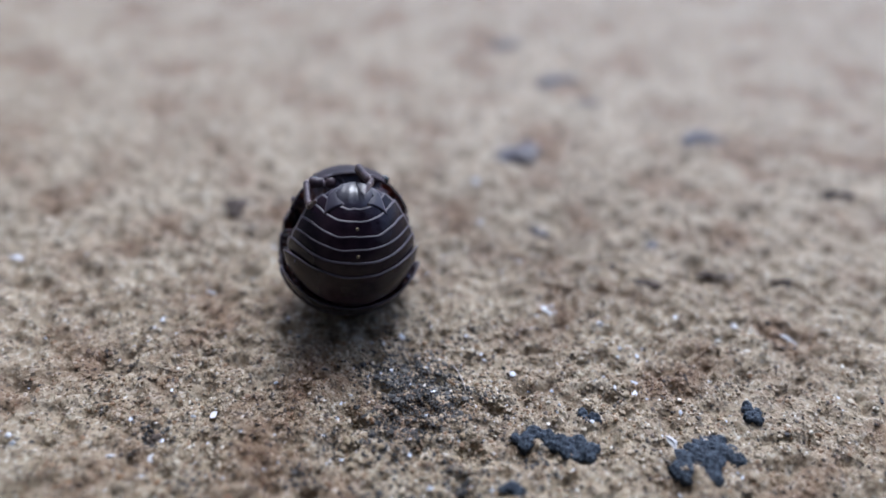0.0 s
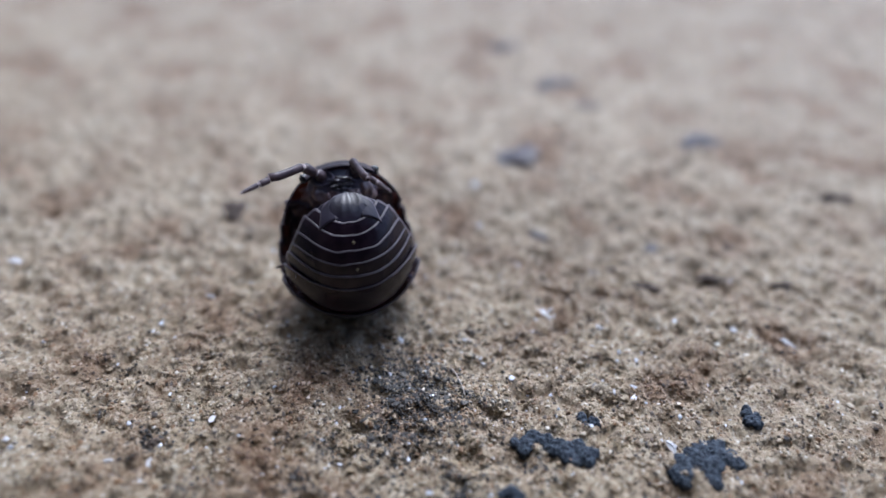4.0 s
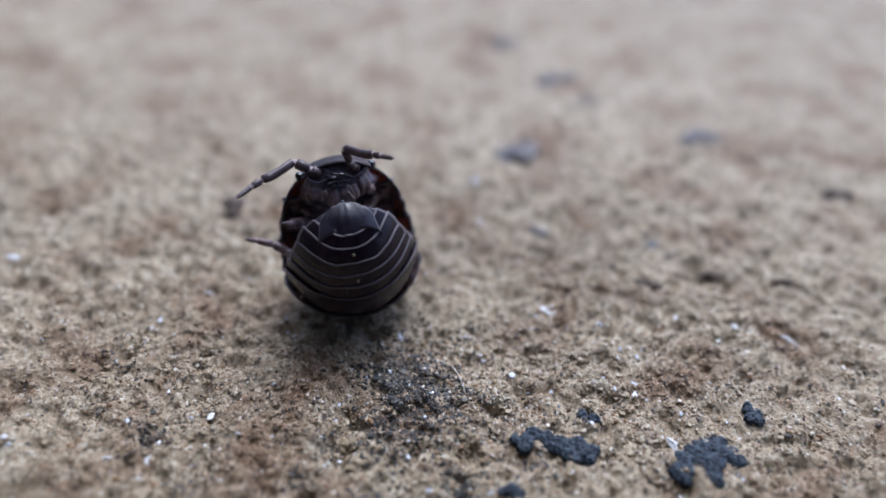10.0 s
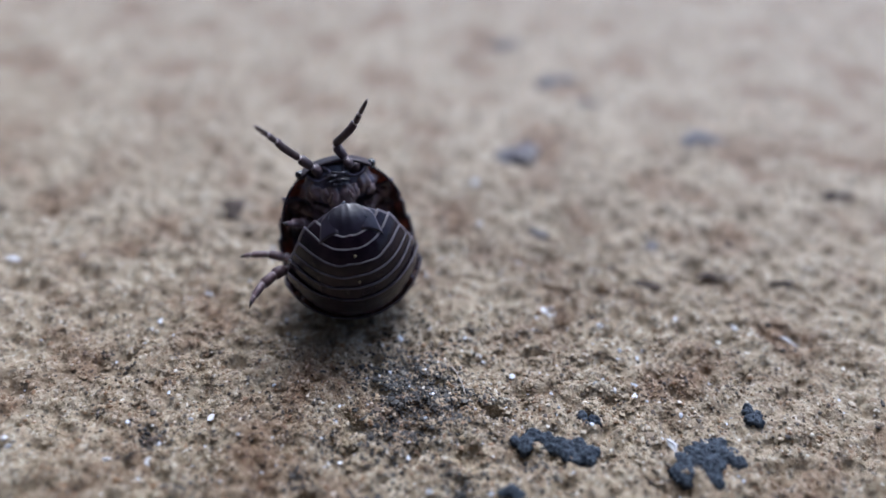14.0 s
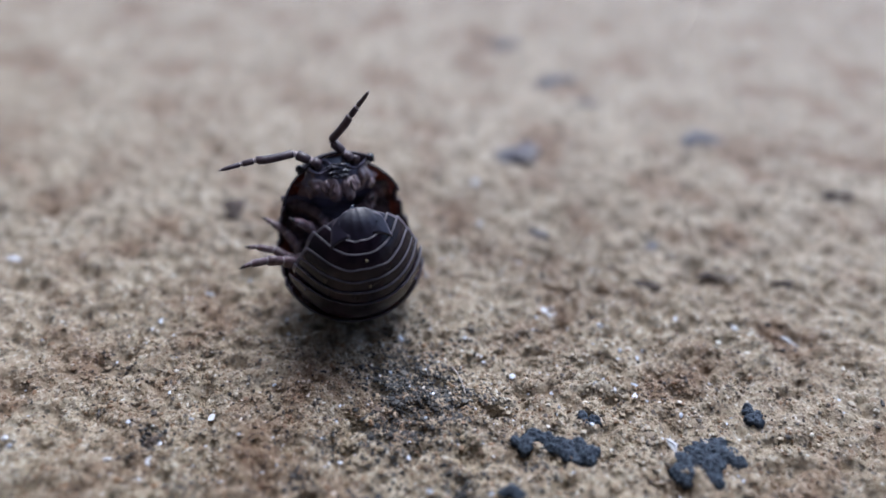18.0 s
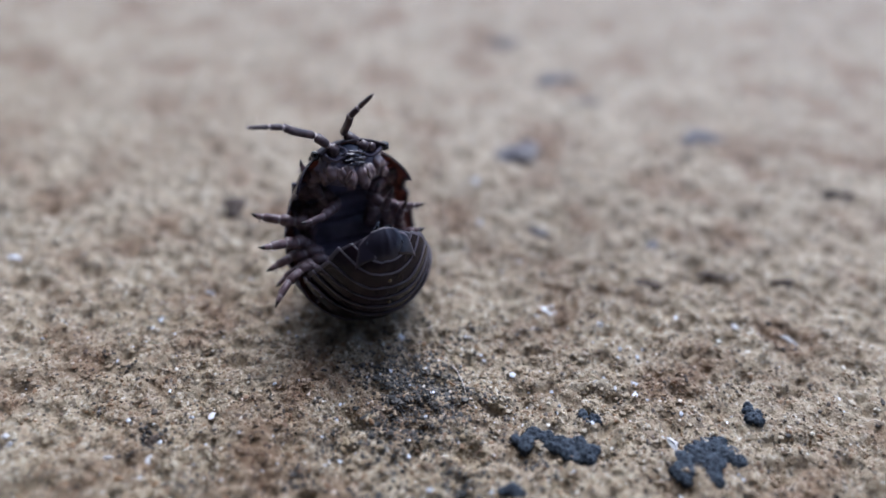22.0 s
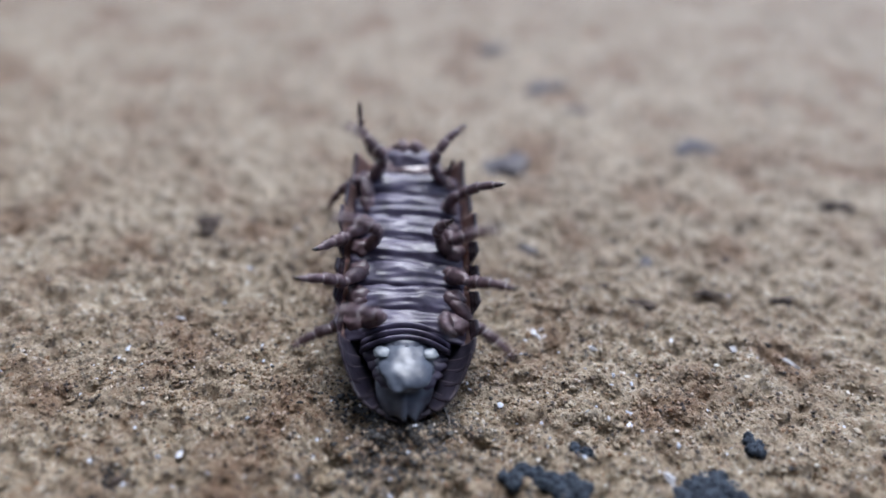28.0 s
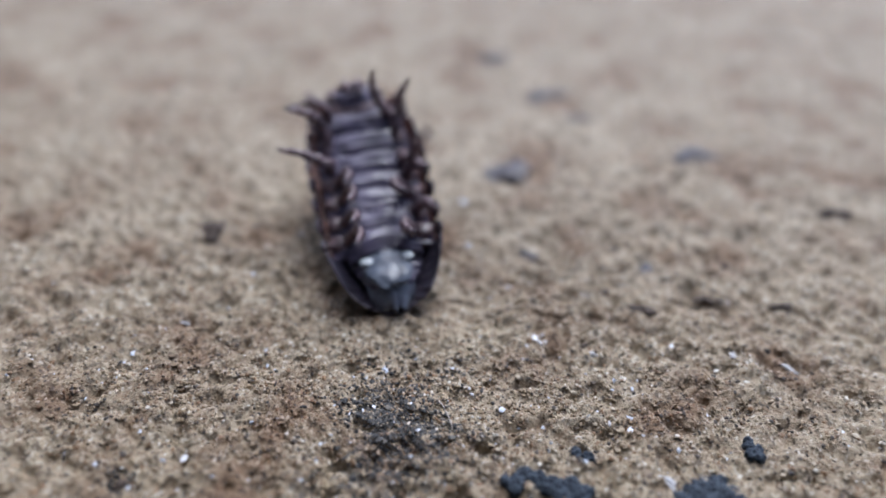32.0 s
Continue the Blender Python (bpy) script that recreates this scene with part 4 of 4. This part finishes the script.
LEG_ROWS = {
    (-1, 1): [(24.5, 138, 69, 74, 15), (31.5, 49, -14, -29, -22), (32, 103, 3, -48, 50)],
    (-1, 2): [(5.5, 179, 11, 58, 42), (9, 177, 8, 56, 43), (14, 177, 10, 56, 41), (16.5, 165, -4, -7, 46), (17, 165, -4, -7, 46), (18, 167, -3, 2, 47), (19, 169, -3, 10, 47), (20, 138, 6, 1, 60), (21, 115, 58, -20, 30), (22, 136, 27, -41, 54), (23, 130, 49, 18, 47), (24, 58, 63, 21, 41), (24.5, 109, 34, 34, 49), (25, 71, -5, 44, 42), (25.5, 100, 47, 42, 31), (28, 32, 71, -49, -14), (31.5, 99, -40, -13, 4), (32, 84, 53, 45, -5)],
    (-1, 3): [(5.5, 115, 47, 60, 2), (9, 110, 43, 61, 4), (14, 113, 44, 61, 4), (16.5, 113, 19, 63, 20), (17, 113, 19, 63, 20), (18, 114, 19, 60, 17), (19, 115, 20, 58, 14), (20, 70, 28, -2, 11), (21, 78, 41, 14, 2), (22, 83, 35, -10, 15), (23, 66, 43, 16, 21), (24, 38, 46, 5, 3), (24.5, 70, 28, 10, 12), (25, 21, -6, 32, -48), (25.5, 63, -1, -3, -11), (28, 22, -45, 46, -46), (28.5, -4, 4, 54, -24), (31.5, 230, -62, -1, -18), (32, 78, -24, 18, 15)],
    (-1, 4): [(21, 54, 62, 26, 9), (25, -23, -25, 35, -49), (32, 118, -8, 82, -48)],
    (-1, 5): [(16.5, 81, 32, 60, 27), (17, 77, 32, 42, 22), (18, 79, 31, 51, 24), (19, 79, 30, 54, 25), (20, 86, 33, 7, 8), (21, 68, 41, 11, -37), (22, 95, 22, -15, -6), (23, 66, 25, -18, 21), (24, 44, 26, -20, 21), (24.5, 48, 30, -2, -47), (25, -31, -31, -57, 12), (25.5, 54, -13, 40, -52), (28, 36, -45, 34, -21), (32, 118, 0, 82, -54)],
    (-1, 6): [(5.5, 56, -2, -10, -8), (6, 58, -1, 13, -21), (7, 67, -1, 27, -6), (9, 62, 0, 35, -5), (10, 71, 1, 32, -5), (12, 65, 1, 32, -5), (12.5, 62, 1, 7, -29), (13, 52, 0, -3, -36), (13.5, 57, 0, 19, -6), (14, 67, 1, 17, -6), (16.5, 69, 4, 30, -2), (17, 68, 4, 21, 0), (18, 70, 4, 30, 0), (19, 69, 3, 30, 1), (20, 74, 7, -8, 1), (21, 75, 16, -31, -23), (22, 100, 9, -22, 0), (23, 96, -1, -11, -1), (24, 43, 14, -43, 16), (28, -32, -55, -10, -28), (32, 118, -16, 82, -48)],
    (-1, 7): [(6, 51, -27, -26, -33), (12.5, 50, -26, -42, -46), (13, 43, -23, -43, -6), (13.5, 44, -24, -38, -33), (14, 36, -21, -48, -18), (16.5, 58, -22, 2, -41), (20, 60, -17, -11, -1), (21, 58, -7, -37, -18), (23, 70, -5, -39, -11), (24, 57, -33, -47, -7), (25, 244, -41, -50, -56), (25.5, 241, -48, -52, -47), (32, 118, -8, 82, -54)],
    (1, 1): [(24, 142, 10, 80, 28), (24.5, 118, 29, 93, 24), (25, 144, -37, 92, 14), (25.5, 104, -15, 90, -5), (30.75, 140, 0, 120, 10), (31, 152, 0, 160, 8), (31.5, 24, -5, 80, 3), (32, 116, 2, 93, 9)],
    (1, 2): [(5.5, 170, 1, 54, 43), (9, 168, -4, 55, 45), (14, 170, -2, 57, 43), (19, 172, -2, 61, 37), (20, 125, 2, 82, 45), (21, 143, 2, 79, 54), (22, 145, -35, 50, 76), (23, 169, 41, 76, 17), (24, 154, -9, 44, 22), (24.5, 109, -6, 61, 19), (25, 157, -64, 40, 33), (25.5, 114, -44, 38, 27), (28, 72, -9, 45, -18), (28.5, 7, -18, 52, -4), (30.75, 140, 6, 120, 0), (31, 152, 5, 160, 0), (31.5, 6, -29, 35, 2), (32, 70, 49, 75, 1)],
    (1, 3): [(21, 89, 9, 99, 26), (22, 101, 1, 94, 49), (23, 153, 12, 65, 2), (24, 149, -12, 24, 17), (24.5, 104, -2, 53, -11), (25, 186, -74, 28, 17), (25.5, 208, -73, 30, 19), (28, 84, -57, 26, -1), (29, 104, 51, 134, -27), (30.75, 140, -6, 120, 10), (31, 152, -5, 160, 8), (31.5, -8, -44, 20, -22), (32, 72, -45, 59, 5)],
    (1, 4): [(22, 71, 19, 98, 12), (23, 110, 13, 65, -19), (24, 146, -11, 24, 8), (24.5, 111, 3, 27, -14), (25, 243, -69, 23, 7), (25.5, 265, -50, 21, 8), (29, 58, 24, 135, -50), (30.75, 140, 0, 120, 0), (31, 152, 0, 160, 0), (31.5, -55, -57, 4, -40), (32, 60, -8, 82, -48)],
    (1, 5): [(23, 102, 25, 64, -45), (24, 129, 1, 22, -4), (28, 50, -37, 38, -29), (29, 50, 16, 122, -47), (30, 47, 23, 47, 0), (30.75, 140, 6, 120, 10), (31, 152, 5, 160, 8), (31.5, 110, -4, 60, -6), (32, 118, 0, 82, -54)],
    (1, 6): [(24.5, 74, -5, 12, -15), (25, -17, -61, 34, -30), (25.5, -8, -70, 4, -14), (28, -17, -45, -9, -39), (28.5, -48, -60, -15, -53), (29, 23, 18, -83, 16), (30.75, 140, -6, 120, 0), (31, 152, -5, 160, 0), (31.5, -85, -56, -44, -63), (32, 60, -16, 82, -48)],
    (1, 7): [(29, 98, -13, 110, -58), (30.75, 140, 0, 120, 10), (31, 152, 0, 160, 8), (31.5, 110, -12, 60, -18), (32, 118, -8, 82, -54)],
}


def between(rows, t):
    """The row at t seconds, between its two neighbours."""
    if t <= rows[0][0]:
        return (t, *rows[0][1:])
    for a, b in zip(rows, rows[1:]):
        if t <= b[0]:
            k = (t - a[0]) / (b[0] - a[0])
            return (t, *(p + (q - p) * k for p, q in zip(a[1:], b[1:])))
    return (t, *rows[-1][1:])


def leg_rest(i, side, key):
    """Lift and swing of the upper and the lower piece of a leg: folded in while rolled up, spread when open."""
    t, o = key[0], (key[6] if i > ROOT else key[7])
    k = min(1.0, max(0.0, (o - 0.12) / 0.45))
    kick = math.sin(t * 2.9 + i * 1.3 + side * 0.9)
    free = (158 - 40 * k + 10 * k * kick, (i - 4) * -5 * k, 15 + 25 * k + 14 * k * math.sin(t * 3.7 + i * 2.1 + side), (4 - i) * 8 * k + 12 * k * kick)
    if side * key[5] < -12:                     # rolled over to the far side: these legs lie flat on the belly
        free = (152 + 8 * math.sin(i * 1.7), 15 * math.sin(t * 3 + i * 2.1), 158 + 13 * math.sin(i * 2.9), 24 * math.sin(t * 2.3 + i * 1.7))
    elif side * key[5] > 20:                    # rolled towards this side: these legs curl up close to the body
        free = (100 + 12 * kick, (i - 4) * -6, 85 + 25 * math.sin(t * 3.1 + i * 1.9), 18 * kick)
    elif 0 < i < 4 and k < 0.3:                 # the first legs stir in the opening
        stir = min(1.0, key[7] / 0.1)
        free = (158 - 30 * stir, 8 * stir * kick, 15 + 60 * stir + 8 * kick * stir, 10 * stir * kick)
    rows = LEG_ROWS.get((side, i), [])
    if not rows:
        return free
    near, reach = min(abs(r[0] - t) for r in rows), (0.7 if t < 16 else 1.6)
    before, after = [r[0] for r in rows if r[0] <= t], [r[0] for r in rows if r[0] >= t]
    w = max(0.0, min(1.0, (reach - near) / (0.56 * reach)))
    if before and after and after[0] - before[-1] < (5.5 if t < 20 else 2.7):
        w = 1.0
    held = between(rows, t)[1:]
    return tuple(w * h + (1 - w) * f for h, f in zip(held, free))


def leg_angles(i, side, key):
    """The same with the quick strokes of the legs once the bug lies on its back."""
    stroke = math.sin(8 * math.pi * key[0]) * (0.35 + 0.65 * math.sin(i * 2.3 + side * 1.1)) if key[0] > 27.5 else 0.0
    reach = (3, 20, 4, 32) if side * key[5] < -12 else (13, 14, 20, 24)
    return tuple(a + b * stroke for a, b in zip(leg_rest(i, side, key), reach))


def feeler_way(az, el):
    """A direction in the head's space."""
    az, el = radians(az), radians(el)
    return Vector((math.sin(az) * math.cos(el), math.cos(az) * math.cos(el), math.sin(el)))


def motions():
    times = sorted({r[0] for r in BODY} | {r[0] for rows in FEELER_ROWS.values() for r in rows} | {r[0] for rows in LEG_ROWS.values() for r in rows}
                   | {20.5, 21.5, 22.5, 23.5} | {24.25, 24.75} | {25.5 + 0.25 * k for k in range(27)} | {27.5 + k / 16 for k in range(73)} | {30.1, 30.2})
    body_rows, plate_rows, limb_rows = [], [[] for _ in plates], {k: [] for k in limbs}
    for t in times:
        key = between(BODY, t)
        m, chain = body_pose(key)
        metres = [a.copy() for a in (m, *chain)]
        for a in metres:
            a.translation *= MM
        body_rows.append((t, metres[0]))
        for rows, a in zip(plate_rows, metres[1:]):
            rows.append((t, a))
        for i in range(1, 8):
            for s in (-1, 1):
                up_lift, up_swing, low_lift, low_swing = leg_angles(i, s, key)
                root, way = leg_root(s), leg_way(s, up_lift, up_swing)
                for kind, at, w in (("leg_upper", root, way), ("leg_lower", root + way * (LEG_UPPER - 0.04), leg_way(s, low_lift, low_swing))):
                    limb_rows[(kind, s, i)].append((t, aim(at * MM, w, (0, 1, 0))))
        for s in (-1, 1):
            at, angles = SOCKETS[s].copy(), between(FEELER_ROWS[s], t)[1:]
            for n in range(3):
                w = feeler_way(angles[2 * n], angles[2 * n + 1])
                limb_rows[("feeler", s, n)].append((t, aim(at * MM, w, (0, 0.3, 1))))
                at = at + w * (FEELER[n] - 0.03)
    walk(bug, body_rows)
    for plate, rows in zip(plates, plate_rows):
        walk(plate, rows)
    for limb, rows in limb_rows.items():
        walk(limbs[limb], rows)


motions()
